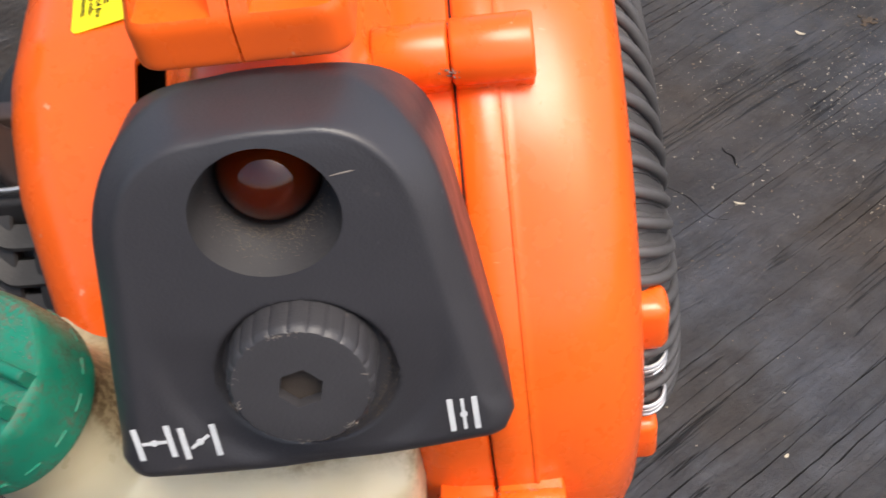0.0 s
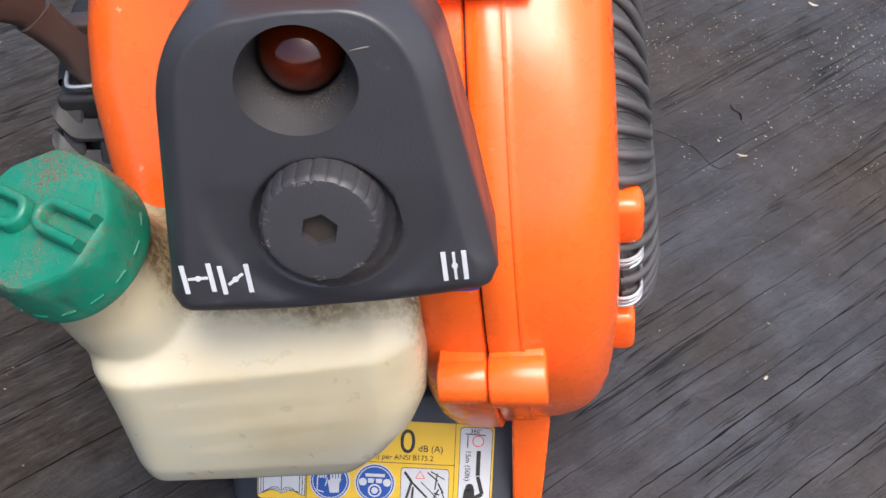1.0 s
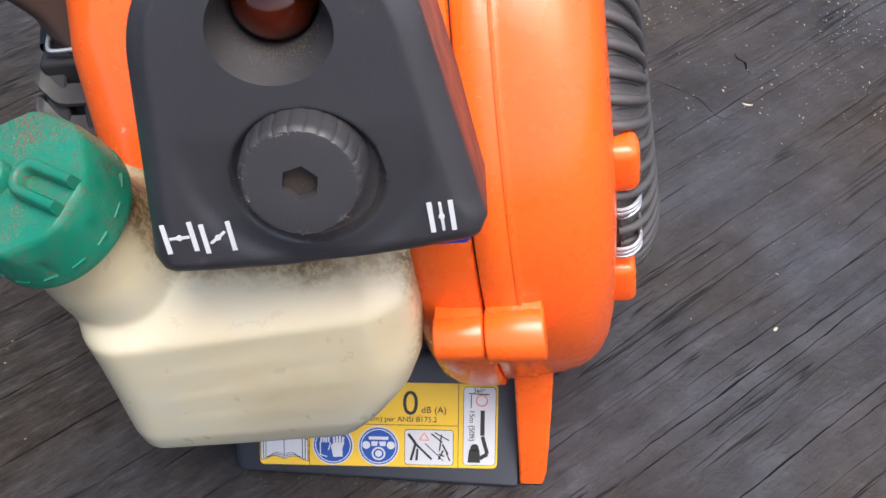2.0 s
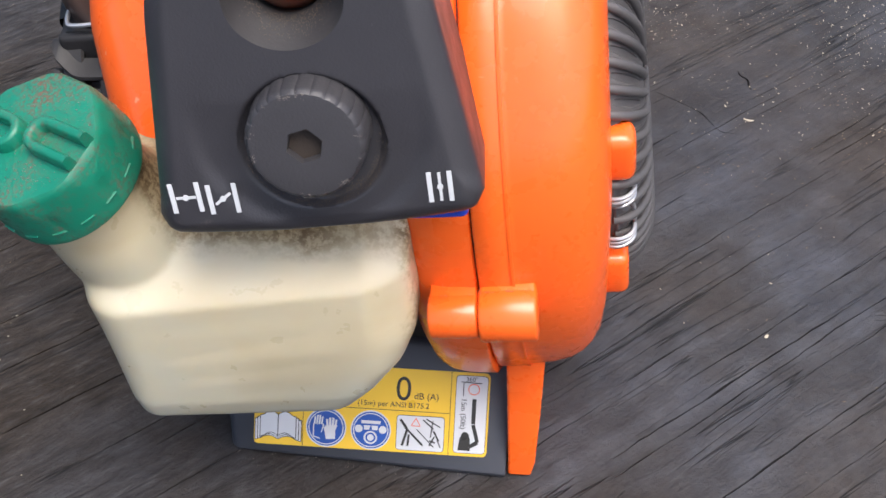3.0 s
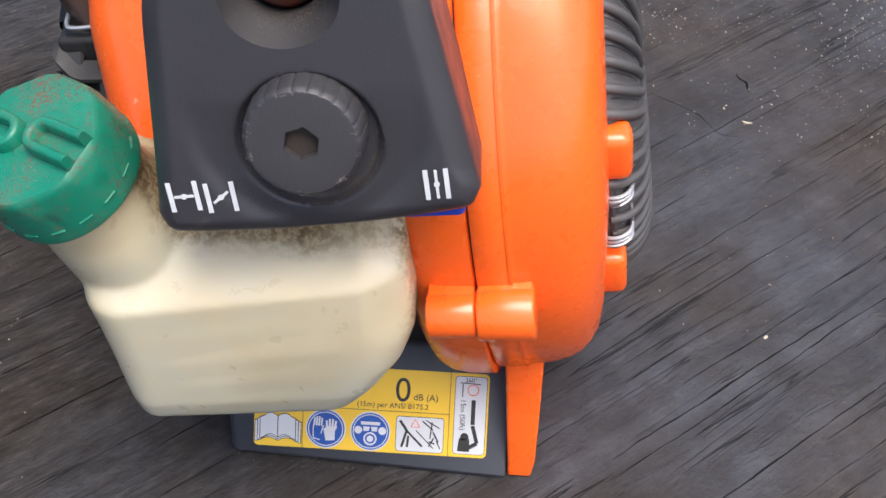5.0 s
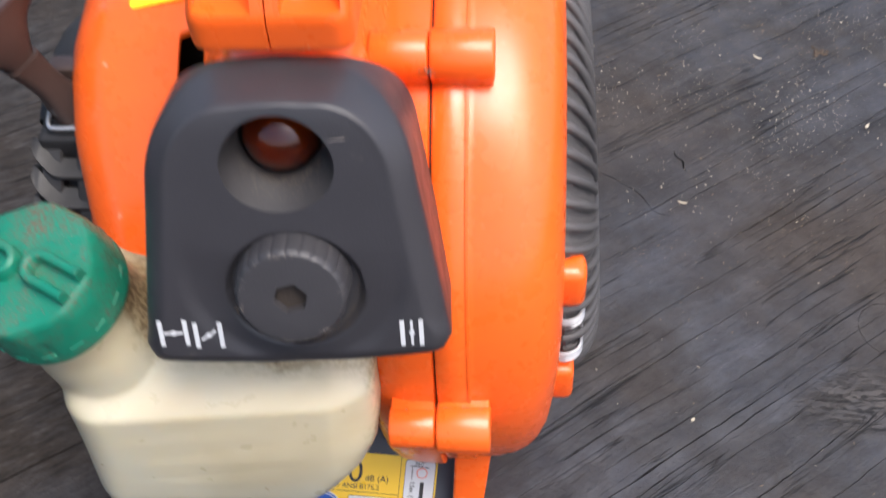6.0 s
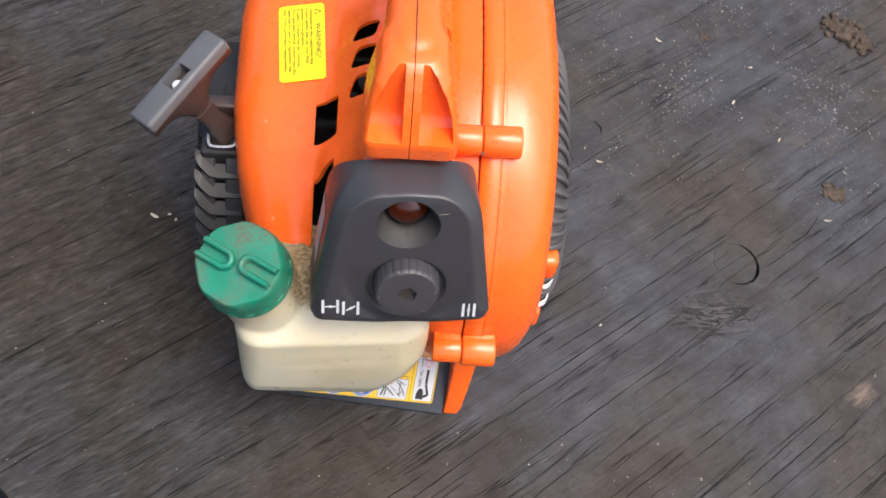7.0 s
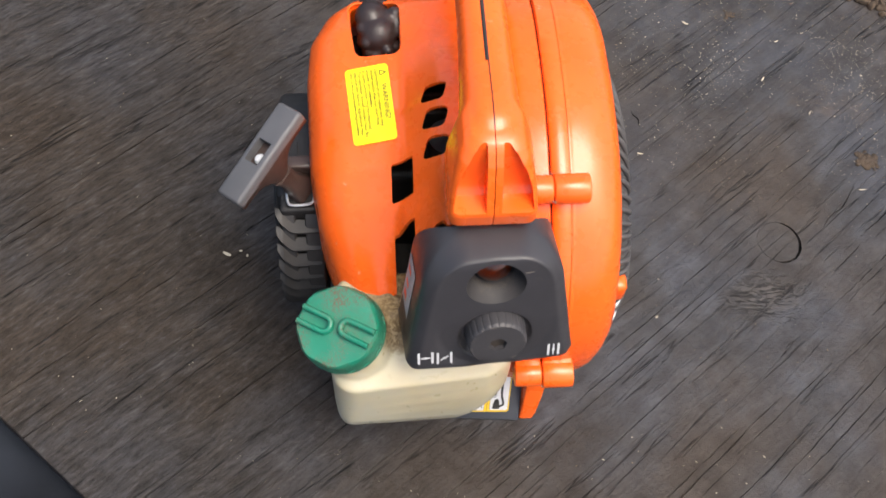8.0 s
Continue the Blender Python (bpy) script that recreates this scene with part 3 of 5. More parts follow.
def intake_grille():
    m = fan_pose()
    prof = [(0.118, 0.1078), (0.1262, 0.1076), (0.1312, 0.1052), (0.1358, 0.0998), (0.1400, 0.0915), (0.1422, 0.0820), (0.1432, 0.072), (0.1433, 0.02), (0.1434, 0.001)]
    g = part("intake_grille", lathe(prof, 96, m), GRILLE, blower, "black ribbed air intake grille")
    n = 60

    def sweep(t, sink, turn):
        # climbs over the shoulder and sweeps inward
        if t < 0.55:
            u = t / 0.55
            x, r = 0.1255 + 0.0172 * math.sin(u * math.pi / 2), 0.1080 - 0.0290 * (1 - math.cos(u * math.pi / 2))
        else:
            u = (t - 0.55) / 0.45
            x, r = 0.1427 + 0.001 * u, 0.0790 - 0.040 * u
        w = 0.30 * t ** 1.5 + turn
        return (x - sink * 0.4, (r - sink) * math.cos(w), (r - sink) * math.sin(w))

    path = [sweep(q / 15, 0.0, 0.0) for q in range(16)]
    slits = bmesh.new()
    for k in range(n):
        made = tube([sweep(0.10 + 0.38 * q / 8, 0.0006, 2 * math.pi * (k + 0.5) / n) for q in range(9)], lambda t: 0.0003 + 0.0024 * math.sin(math.pi * min(0.98, 0.12 + 0.86 * t)), 6)
        join(slits, made)
    slits.transform(Matrix.Translation((0, AXY, AXZ)))
    cut = part("tmp", slits, GRILLE)
    cut.matrix_world = ROOT
    carve(g, [cut], 40)
    first = part("rib", tube(path, lambda t: 0.0022, 8), GRILLE, g, "", 60)
    for k in range(n):
        ob = first if k == 0 else new("rib", first.data)
        ob.parent = g
        ob.matrix_basis = Matrix.Translation((0, AXY, AXZ)) @ Matrix.Rotation(2 * math.pi * k / n, 4, "X")
    rim = lathe([(0.1262, 0.1060), (0.1262, 0.1082), (0.1272, 0.1084), (0.1280, 0.1076), (0.1280, 0.1060)], 96, m)
    part("rim", rim, GRILLE, g)
    g.matrix_basis = Matrix.Translation((0.0055, AXY, AXZ)) @ Matrix.Rotation(radians(-3.6), 4, "Y") @ Matrix.Translation((0, -AXY, -AXZ)) @ g.matrix_basis


def latch_spring():
    """Two torsion coils on a dark pin, held between orange lugs on the housing's side."""
    part("latch_lug", box(0.122, 0.1415, 0.041, 0.057, 0.1755, 0.2010, 0.0050), ORANGE, blower, "orange upper latch lug", 40)
    part("latch_lug", box(0.122, 0.1385, 0.037, 0.057, 0.1045, 0.1300, 0.004), ORANGE, blower, "orange lower latch lug", 40)
    pin = lathe([(0, 0.0030), (0, 0.0042), (0.060, 0.0042), (0.060, 0.0030)], 20, axis_pose((0.1330, 0.0475, 0.122), (0.0, 0.10, 1)))
    part("latch_pin", pin, BLACK, blower, "dark hinge pin")
    for z0, y0, tail in ((0.1640, 0.0495, 1), (0.1402, 0.0472, -1)):
        path = []
        turns = 3.4
        for k in range(110):
            a = 2 * math.pi * turns * k / 109
            path.append((0.1330 + 0.0083 * math.cos(a), y0 + 0.0083 * math.sin(a), z0 - 0.0042 + 0.0084 * k / 109))
        path.append((0.1265, y0 + 0.010, z0 + 0.0062 * tail))
        part("latch_spring", tube(path, 0.00095, 8), STEEL, blower, "bright steel coil spring", weld=False)
    part("spring_arm", tube([(0.1413, 0.0485, 0.1445), (0.1410, 0.049, 0.1525), (0.1390, 0.0515, 0.160)], 0.00095, 8), STEEL, blower)


def shroud():
    """Left engine cover: shell with plug opening, cooling slots and a square window."""
    ztop = [(0.034, 0.2180), (0.043, 0.2250), (0.055, 0.2360), (0.070, 0.2495), (0.0885, 0.265), (0.112, 0.279), (0.130, 0.2835), (0.160, 0.288), (0.190, 0.2920),
            (0.225, 0.2935), (0.250, 0.288), (0.270, 0.274), (0.285, 0.250), (0.293, 0.215)]
    left = [(0.034, -0.0715), (0.045, -0.0805), (0.060, -0.0855), (0.090, -0.0940), (0.130, -0.0995), (0.200, -0.1005), (0.230, -0.0980), (0.255, -0.0870), (0.275, -0.070), (0.293, -0.050)]
    low = [(0.034, 0.190), (0.043, 0.186), (0.061, 0.172), (0.075, 0.150), (0.09, 0.135), (0.30, 0.13)]
    crest = [(0.034, 0.312), (0.060, 0.314), (0.090, 0.316), (0.112, 0.3165), (0.131, 0.3200), (0.150, 0.3235), (0.175, 0.316), (0.200, 0.306), (0.250, 0.290), (0.3, 0.2)]
    root = [(0.034, 0.268), (0.068, 0.273), (0.0885, 0.2735), (0.112, 0.2870), (0.130, 0.290), (0.150, 0.292), (0.16, 0.28), (0.3, 0.2)]
    rings = []
    for y in np.linspace(0.036, 0.292, 90):
        zt, xl, zl = interp(y, ztop), interp(y, left), interp(y, low)
        zl = min(zl, zt - 0.055)
        zc = max(zt + 0.004, interp(y, crest))
        zb = max(zt + 0.002, interp(y, root))
        pts = [(xl + 0.003, y, zl), (xl, y, zl + 0.5 * (zt - 0.04 - zl)), (xl, y, zt - 0.040), (xl + 0.093 * (-0.0385 - xl), y, zt - 0.0200), (xl + 0.32 * (-0.0385 - xl), y, zt - 0.0072), (xl + 0.60 * (-0.0385 - xl), y, zt - 0.0035),
               (-0.0385, y, zt), (-0.0290, y, zb - 0.001), (-0.0205, y, zb + 0.28 * (zc - zb)), (-0.0095, y, zb + 0.70 * (zc - zb)), (0.0015, y, zb + 0.97 * (zc - zb)),
               (CX, y, zc + 0.001), (0.0405, y, zc), (0.0475, y, zb + 0.86 * (zc - zb)), (0.0540, y, zb + 0.40 * (zc - zb)), (0.0600, y, zb - 0.002), (0.0640, y, zb - 0.030)]
        rings.append(spline(pts, 110))
    bm = loft(rings, closed=False)
    bmesh.ops.recalc_face_normals(bm, faces=bm.faces)
    if sum(f.normal.z for f in bm.faces) < 0:
        bmesh.ops.reverse_faces(bm, faces=bm.faces)
    ob = part("engine_shroud", bm, ORANGE, blower, "orange engine cover with slots and a plug opening", 45)
    so = ob.modifiers.new("thick", "SOLIDIFY")
    so.thickness, so.offset = 0.0024, -1.0
    cuts = []

    def cutter(b3):
        c = part("tmp", b3, SHADE)
        c.matrix_world = ROOT
        cuts.append(c)

    # square window
    ring = rrect(-0.0392, -0.0240, 0.0885, 0.1130, 0.0012, 3)
    cutter(loft([[(x, y, 0.235) for x, y in ring], [(x + 0.001, y, 0.32) for x, y in ring]]))
    # gap between the shroud's front and the filter cover
    cutter(box(-0.0378, -0.0238, 0.0, 0.0690, 0.12, 0.34, 0))
    cutter(box(-0.0240, 0.0700, 0.0, 0.0470, 0.12, 0.36, 0))
    cutter(lathe([(0.24, 0.0052), (0.36, 0.0052)], 24, Matrix.Translation((-0.0085, 0.0475, 0))))
    # slots either side of the handle
    for y0, w in ((0.1515, 0.0142), (0.1312, 0.0144), (0.1098, 0.0148)):
        ring = rrect(-0.0070, 0.0092, -w / 2, w / 2, 0.0036, 4)
        m = Matrix.Translation((-0.0078, y0, 0)) @ Matrix.Rotation(radians(-18), 4, "Z")
        cutter(loft([[m @ Vector((x, y, 0.27)) for x, y in ring], [m @ Vector((x, y, 0.36)) for x, y in ring]]))
        zc, zb = interp(y0, crest), interp(y0, root)
        m = axis_pose((0.0458, y0, zb + 0.86 * (zc - zb)), (0.70, 0, 0.714), (0, 1, 0))
        ring = rrect(-0.0048, 0.0098, -w / 2 + 0.0008, w / 2 - 0.0008, 0.0030, 4)
        cutter(loft([[m @ Vector((x, y, -0.0075)) for x, y in ring], [m @ Vector((x, y, 0.009)) for x, y in ring]]))
    # plug opening
    ring = [(x, y) for x, y in rrect(-0.0645, -0.0265, 0.2005, 0.252, 0.008, 5)]
    cutter(loft([[(x + (0.004 if y < 0.22 and x < -0.05 else 0), y, 0.26) for x, y in ring], [(x - 0.002, y, 0.34) for x, y in ring]]))
    carve(ob, cuts, 45)
    bv = ob.modifiers.new("edge", "BEVEL")
    bv.width, bv.segments, bv.limit_method, bv.angle_limit = 0.0007, 2, "ANGLE", radians(50)
    return ob


def engine():
    bm = box(-0.080, 0.036, 0.124, 0.26, 0.10, 0.240, 0.006)
    for k in range(8):
        box(-0.06, 0.050, 0.131 + 0.016 * k, 0.135 + 0.016 * k, 0.20, 0.268, 0.001, None, bm, 1)
    join(bm, lathe([(0, 0.012), (0, 0.015), (0.050, 0.015), (0.050, 0.012)], 32, Matrix.Translation((0.004, 0.132, 0.235))))
    # coloured near-black so the shade under the cover is in the block itself
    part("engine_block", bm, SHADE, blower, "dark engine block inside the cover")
    # rubber spark plug boot in the opening
    bm = bmesh.new()
    for c, r, sq in (((-0.0425, 0.2240, 0.2660), 0.0150, 1.0), ((-0.0440, 0.2300, 0.2790), 0.0150, 0.9), ((-0.0490, 0.2420, 0.2840), 0.0125, 0.9), ((-0.0380, 0.2380, 0.2800), 0.0120, 0.9), ((-0.0470, 0.2560, 0.2780), 0.012, 1.0), ((-0.0350, 0.2250, 0.2600), 0.012, 1.2)):
        bmesh.ops.create_icosphere(bm, subdivisions=4, radius=r, matrix=Matrix.Translation(c) @ Matrix.Diagonal((1, 1, sq, 1)))
    rnd = random.Random(12)
    for k in range(26):
        a, h = rnd.uniform(0, 6.283), rnd.uniform(-0.2, 1.0)
        c = Vector((-0.0425, 0.2320, 0.2740)) + Vector((0.0135 * math.cos(a), 0.0190 * math.sin(a), 0.0125 * h))
        bmesh.ops.create_icosphere(bm, subdivisions=3, radius=rnd.uniform(0.0035, 0.0062), matrix=Matrix.Translation(c))
    ob = part("plug_boot", bm, RUBBER, blower, "black rubber spark plug boot", 180, False)
    vox = ob.modifiers.new("blend", "REMESH")
    vox.mode, vox.voxel_size, vox.use_smooth_shade = "VOXEL", 0.0012, True
    sm = ob.modifiers.new("soft", "SMOOTH")
    sm.factor, sm.iterations = 0.5, 4
    # moulded wall that drops from the edge of the opening
    rings = []
    for grow, z in ((0.0022, 0.2865), (0.0022, 0.262), (0.0006, 0.262), (0.0006, 0.2865)):
        rings.append([(x, y, z) for x, y in rrect(-0.0655 - grow, -0.0285 + grow, 0.2005 - grow, 0.252 + grow, 0.008, 5)])
    part("plug_well", loft(rings + rings[:1], ends=False), ORANGE, blower, "orange wall inside the plug opening", 40)


def handle():
    """Top grip in two halves with a flared front foot that has two scooped pockets."""
    def section(y, z, hw, hh, n=36, p=2.6):
        out = []
        for k in range(n):
            a = 2 * math.pi * k / n
            c, s = math.cos(a), math.sin(a)
            out.append((CX + hw * math.copysign(abs(c) ** (2 / p), c), y - 0.003, z + 0.005 + hh * math.copysign(abs(s) ** (2 / p), s)))
        return out

    rows = [(0.070, 0.366, 0.0195, 0.027), (0.080, 0.369, 0.0205, 0.0265), (0.095, 0.3715, 0.0198, 0.024), (0.115, 0.3735, 0.0184, 0.0205), (0.150, 0.375, 0.0170, 0.0185),
            (0.200, 0.3745, 0.0164, 0.018), (0.250, 0.369, 0.0164, 0.018), (0.285, 0.356, 0.0195, 0.019), (0.305, 0.335, 0.019, 0.020), (0.315, 0.300, 0.018, 0.02)]
    dense = spline([(r[0], r[1], 0) for r in rows], 60)
    dims = spline([(r[2], r[3], 0) for r in rows], 60)
    bm = loft([section(c.x, c.y, d.x, d.y) for c, d in zip(dense, dims)])

    # front foot: tapered block that leans back to the grip
    def ring(z, x0, x1, y0, y1, r):
        return [(x, y - 0.004, z + 0.006) for x, y in rrect(x0, x1, y0, y1, r, 6)]

    lv = [(0.3320, -0.0040, 0.0530, 0.0355, 0.086, 0.006), (0.3330, -0.0052, 0.0535, 0.0343, 0.087, 0.007), (0.3455, -0.0052, 0.0533, 0.0340, 0.088, 0.007), (0.3475, -0.0046, 0.0527, 0.0346, 0.088, 0.007),
          (0.3560, -0.0042, 0.0522, 0.0385, 0.090, 0.009), (0.3680, -0.0020, 0.0500, 0.0440, 0.092, 0.011), (0.3800, 0.0012, 0.0468, 0.0505, 0.095, 0.012), (0.3865, 0.0046, 0.0434, 0.0565, 0.098, 0.012),
          (0.3900, 0.0088, 0.0392, 0.0620, 0.100, 0.011), (0.3914, 0.0130, 0.0350, 0.0680, 0.102, 0.009)]
    join(bm, loft([ring(*q) for q in lv]))
    grip = part("handle_grip", bm, ORANGE, blower, "orange top handle with a flared, hollowed front", 60, False)
    vox = grip.modifiers.new("mould", "REMESH")
    vox.mode, vox.voxel_size = "VOXEL", 0.0011
    sm = grip.modifiers.new("soft", "SMOOTH")
    sm.factor, sm.iterations = 0.5, 12
    cuts = []
    for sx in (-1, 1):
        rings = []
        for z, w0, w1, yb in ((0.3482, 0.0050, 0.0258, 0.0490), (0.3510, 0.0050, 0.0257, 0.0520), (0.3560, 0.0050, 0.0252, 0.0545), (0.3640, 0.0050, 0.0238, 0.0568), (0.3750, 0.0050, 0.0200, 0.0590), (0.3850, 0.0050, 0.0140, 0.0610), (0.3900, 0.0050, 0.0085, 0.0625)):
            xs = sorted((CX + sx * w0, CX + sx * w1))
            rings.append([(x, y - 0.004, z + 0.006) for x, y in rrect(xs[0], xs[1], 0.020, yb, 0.0012, 4)])
        c = part("tmp", loft(rings), SHADE)
        c.matrix_world = ROOT
        cuts.append(c)
    # the parting line
    c = part("tmp", box(CX - 0.0003, CX + 0.0003, 0.02, 0.075, 0.325, 0.41, 0), SHADE)
    c.matrix_world = ROOT
    cuts.append(c)
    carve(grip, cuts, 38)
    # dark joint line and grey strip on the grip
    line = [Vector((CX, c.x - 0.003, c.y + d.y + 0.0051)) for c, d in zip(dense, dims)][:54]
    part("joint_line", tube(line, 0.0004, 6), SHADE, grip)
    strip = [Vector((CX - 0.001, c.x - 0.003, c.y + d.y + 0.0046)) for c, d in zip(dense, dims) if 0.118 < c.x < 0.24]
    part("grey_strip", tube(strip, 0.0013, 8), STARTER, grip, "thin grey strip set into the grip")


COVER_POSE = Matrix.Translation((0.0258, -0.0278, 0.2330)) @ Matrix.Rotation(radians(3.2), 4, "Z") @ Matrix.Rotation(radians(-18), 4, "X")


def on_cover(u, v, w):
    return COVER_POSE @ Vector((u, -w, v))


COVER_MID = (0.0015, 0.052)
WELL = (0.0, 0.0096, 0.0)  # the primer sits high in its dish
COVER_REACH = (0.046, 0.026, 0.012)


def cover_outline(n=200):
    """The cover seen square on: a tapered arch with wide shoulders; (u, v, outward normal) evenly along it."""
    pts = []
    top, taper_l, taper_r = 0.1135, 0.165, 0.140
    def side(v, sgn):
        hw = 0.0606 - (taper_l if sgn < 0 else taper_r) * v
        over = max(0.0, (v - 0.0790) / (top - 0.0790))
        return sgn * (hw - 0.0300 * (1 - (1 - over ** 2.3) ** (1 / 2.3)))
    for k in range(61):
        v = 0.006 + (top - 0.006) * math.sin(math.pi / 2 * k / 60)
        pts.append((side(v, 1), v))
    for k in range(1, 20):
        t = k / 20
        pts.append((pts[60][0] + (side(top, -1) - pts[60][0]) * t, top + 0.0008 * math.sin(math.pi * t)))
    for k in range(60, -1, -1):
        v = 0.006 + (top - 0.006) * math.sin(math.pi / 2 * k / 60)
        pts.append((side(v, -1), v))
    lo = []
    for k in range(1, 40):
        t = k / 40
        u = pts[-1][0] + (pts[0][0] - pts[-1][0]) * t
        e = max(0.0, (abs(u) - 0.0531) / 0.006)
        lo.append((u, 0.0060 - 0.0062 * math.sqrt(max(0.0, 1 - min(1.0, e) ** 2)) - 0.0032 * (1 - (u / 0.0595) ** 2)))
    pts += lo
    loop = [Vector(q) for q in pts]
    seg = [(loop[(i + 1) % len(loop)] - loop[i]).length for i in range(len(loop))]
    total, out, i, run = sum(seg), [], 0, 0.0
    for k in range(n):
        want = total * k / n
        while run + seg[i] < want:
            run += seg[i]
            i += 1
        out.append(loop[i].lerp(loop[(i + 1) % len(loop)], (want - run) / max(seg[i], 1e-9)))
    norm = []
    for k in range(n):
        d = out[(k + 3) % n] - out[k - 3]
        norm.append(Vector((d.y, -d.x)).normalized())
    return list(zip(out, norm))


def cover_drop(gap, nv):
    """How far the surface falls back at a distance gap inside the outline, for an outward normal with v part nv."""
    up, side, low = max(0.0, nv) ** 1.5, 1 - abs(nv) ** 1.5, max(0.0, -nv) ** 1.5
    zone = 0.0055 * up + 0.0085 * side + 0.0065 * low
    drop = 0.0240 * up + 0.0085 * side + 0.0055 * low
    e = 1 - gap / zone
    # a soft crease and then a straight slope, rolling over at the rim
    k = 0.12 + 0.16 * up
    crease = drop * (e + math.sqrt(e * e + k * k)) / 2 - drop * 0.006
    roll = drop * (1 - math.sqrt(max(0.0, 1 - min(1.0, max(0.0, e)) ** 2)))
    ridge = 0.0009 * up * math.exp(-((e + 0.05) / 0.22) ** 2)
    return max(0.0, crease * (0.35 + 0.55 * up) + roll * (0.65 - 0.55 * up)) - ridge


def moat(u, v):
    """A wide shallow crater that fades out upwards, and a deeper cup that shows below the knob."""
    x, y = u - 0.0026, v - 0.0386
    d = math.hypot(x, y)
    t = min(1.0, max(0.0, (0.0440 - d) / 0.007))
    fade = min(1.0, max(0.0, (0.012 - y) / 0.026))
    g = min(1.0, max(0.0, (0.0262 - math.hypot(x, y + 0.0062)) / 0.0024))
    return 0.0016 * t * t * (3 - 2 * t) * fade + 0.0034 * g * g * (3 - 2 * g)


def cover_skirt(p, nrm, reach):
    up = max(0.0, nrm.y) ** 1.5
    grow = 1 + (0.012 if p.x < 0 else -0.012) * reach / 0.046
    return on_cover(p.x * (1 + (grow - 1) * (1 - up)), p.y, -cover_drop(0, nrm.y) - reach * (1 - 0.88 * up))


def filter_cover():
    line = cover_outline()
    mid = Vector(COVER_MID)
    bm = bmesh.new()
    loops = []
    for reach in COVER_REACH:
        loops.append([bm.verts.new(cover_skirt(p, nrm, reach)) for p, nrm in line])
    for k in range(61):
        rho = 1 - (k / 61) ** 1.35
        ring = []
        for p, nrm in line:
            q = mid + (p - mid) * rho
            gap = abs((p - q).dot(nrm))
            ring.append(bm.verts.new(on_cover(q.x, q.y, -cover_drop(gap, nrm.y) - moat(q.x, q.y))))
        loops.append(ring)
    for a, b2 in zip(loops, loops[1:]):
        for i in range(len(a)):
            j = (i + 1) % len(a)
            bm.faces.new((a[i], a[j], b2[j], b2[i]))
    bm.faces.new(loops[0])
    bm.faces.new(loops[-1])
    ob = part("filter_cover", bm, COVER, blower, "dark grey plastic air filter cover", 50)
    hole = axis_pose(on_cover(0.0018, 0.0868, 0.012), on_cover(0.0018, 0.0872, 0.012) - on_cover(0.0018, 0.0845, 0.0))
    rings = []
    for h, r, k in ((-0.052, 0.0150, 1.0), (-0.0275, 0.0150, 1.0), (-0.0262, 0.0154, 1.0), (-0.0235, 0.0163, 0.80), (-0.0190, 0.0177, 0.45), (-0.0140, 0.0196, 0.05), (-0.0120, 0.0202, 0.0), (0.03, 0.0202, 0.0)):
        rings.append([hole @ Vector((r * math.cos(2 * math.pi * i / 72), WELL[1] * k + r * math.sin(2 * math.pi * i / 72), h)) for i in range(72)])
    # the cut walls take the darker plastic that carries the recess's shade
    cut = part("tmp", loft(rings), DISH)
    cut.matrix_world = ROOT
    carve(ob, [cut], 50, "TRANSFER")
    bv = ob.modifiers.new("edge", "BEVEL")
    bv.width, bv.segments, bv.limit_method, bv.angle_limit = 0.0014, 3, "ANGLE", radians(44)

    # choke knob with fluted rim and hexagon socket
    km = axis_pose(on_cover(0.0026, 0.0374, -0.0054), on_cover(0, 0, 1) - on_cover(0, 0, 0))
    n = 24
    wave = lambda a, k: 1.0 if k in (0, 1, 7, 8) else 1.0 - (0.022 if k < 6 else 0.018) * (1 - abs(math.sin(a * n / 2)) ** 0.35)
    prof = [(0.0, 0.0213), (0.0030, 0.0213), (0.0040, 0.0211), (0.0060, 0.0210), (0.0140, 0.0206), (0.0158, 0.0199), (0.0168, 0.0189), (0.0170, 0.0176), (0.0170, 0.0085)]
    knob = part("choke_knob", lathe(prof, 192, km, None, wave), KNOB, ob, "round dark choke knob with a hexagonal socket", 32)
    kc = part("tmp", lathe([(0.0074, 0.0066), (0.03, 0.0066)], 6, km @ Matrix.Rotation(radians(14), 4, "Z")), KNOB)
    kc.matrix_world = ROOT
    carve(knob, [kc], 32)
    hexfill = lathe([(0.0122, 0.0015), (0.0118, 0.0040), (0.0132, 0.0065)], 6, km @ Matrix.Rotation(radians(14), 4, "Z"))
    part("socket_grit", hexfill, SOCKET, ob, "brown grit in the socket")
    bm = bmesh.new()
    rnd = random.Random(14)
    for k in range(900):
        a, w, r = rnd.uniform(0, 6.283), rnd.uniform(0.00006, 0.00020), rnd.gauss(0.0186, 0.0007)
        if noise.noise((3.2 * math.cos(a), 3.2 * math.sin(a), 4.0)) + 0.6 * noise.noise((11 * math.cos(a), 11 * math.sin(a), 9.0)) < 0.22:
            continue
        q = km @ Vector((r * math.cos(a), r * math.sin(a), 0.0170 - 0.10 * max(0.0, r - 0.0176)))
        bmesh.ops.create_icosphere(bm, subdivisions=1, radius=w, matrix=Matrix.Translation(q))
    part("rim_scuff", bm, DUST, ob, "pale scuffs on the knob's rim", weld=False)
    # grit and dust settled in the groove round the knob's foot
    bm = bmesh.new()
    rnd = random.Random(8)
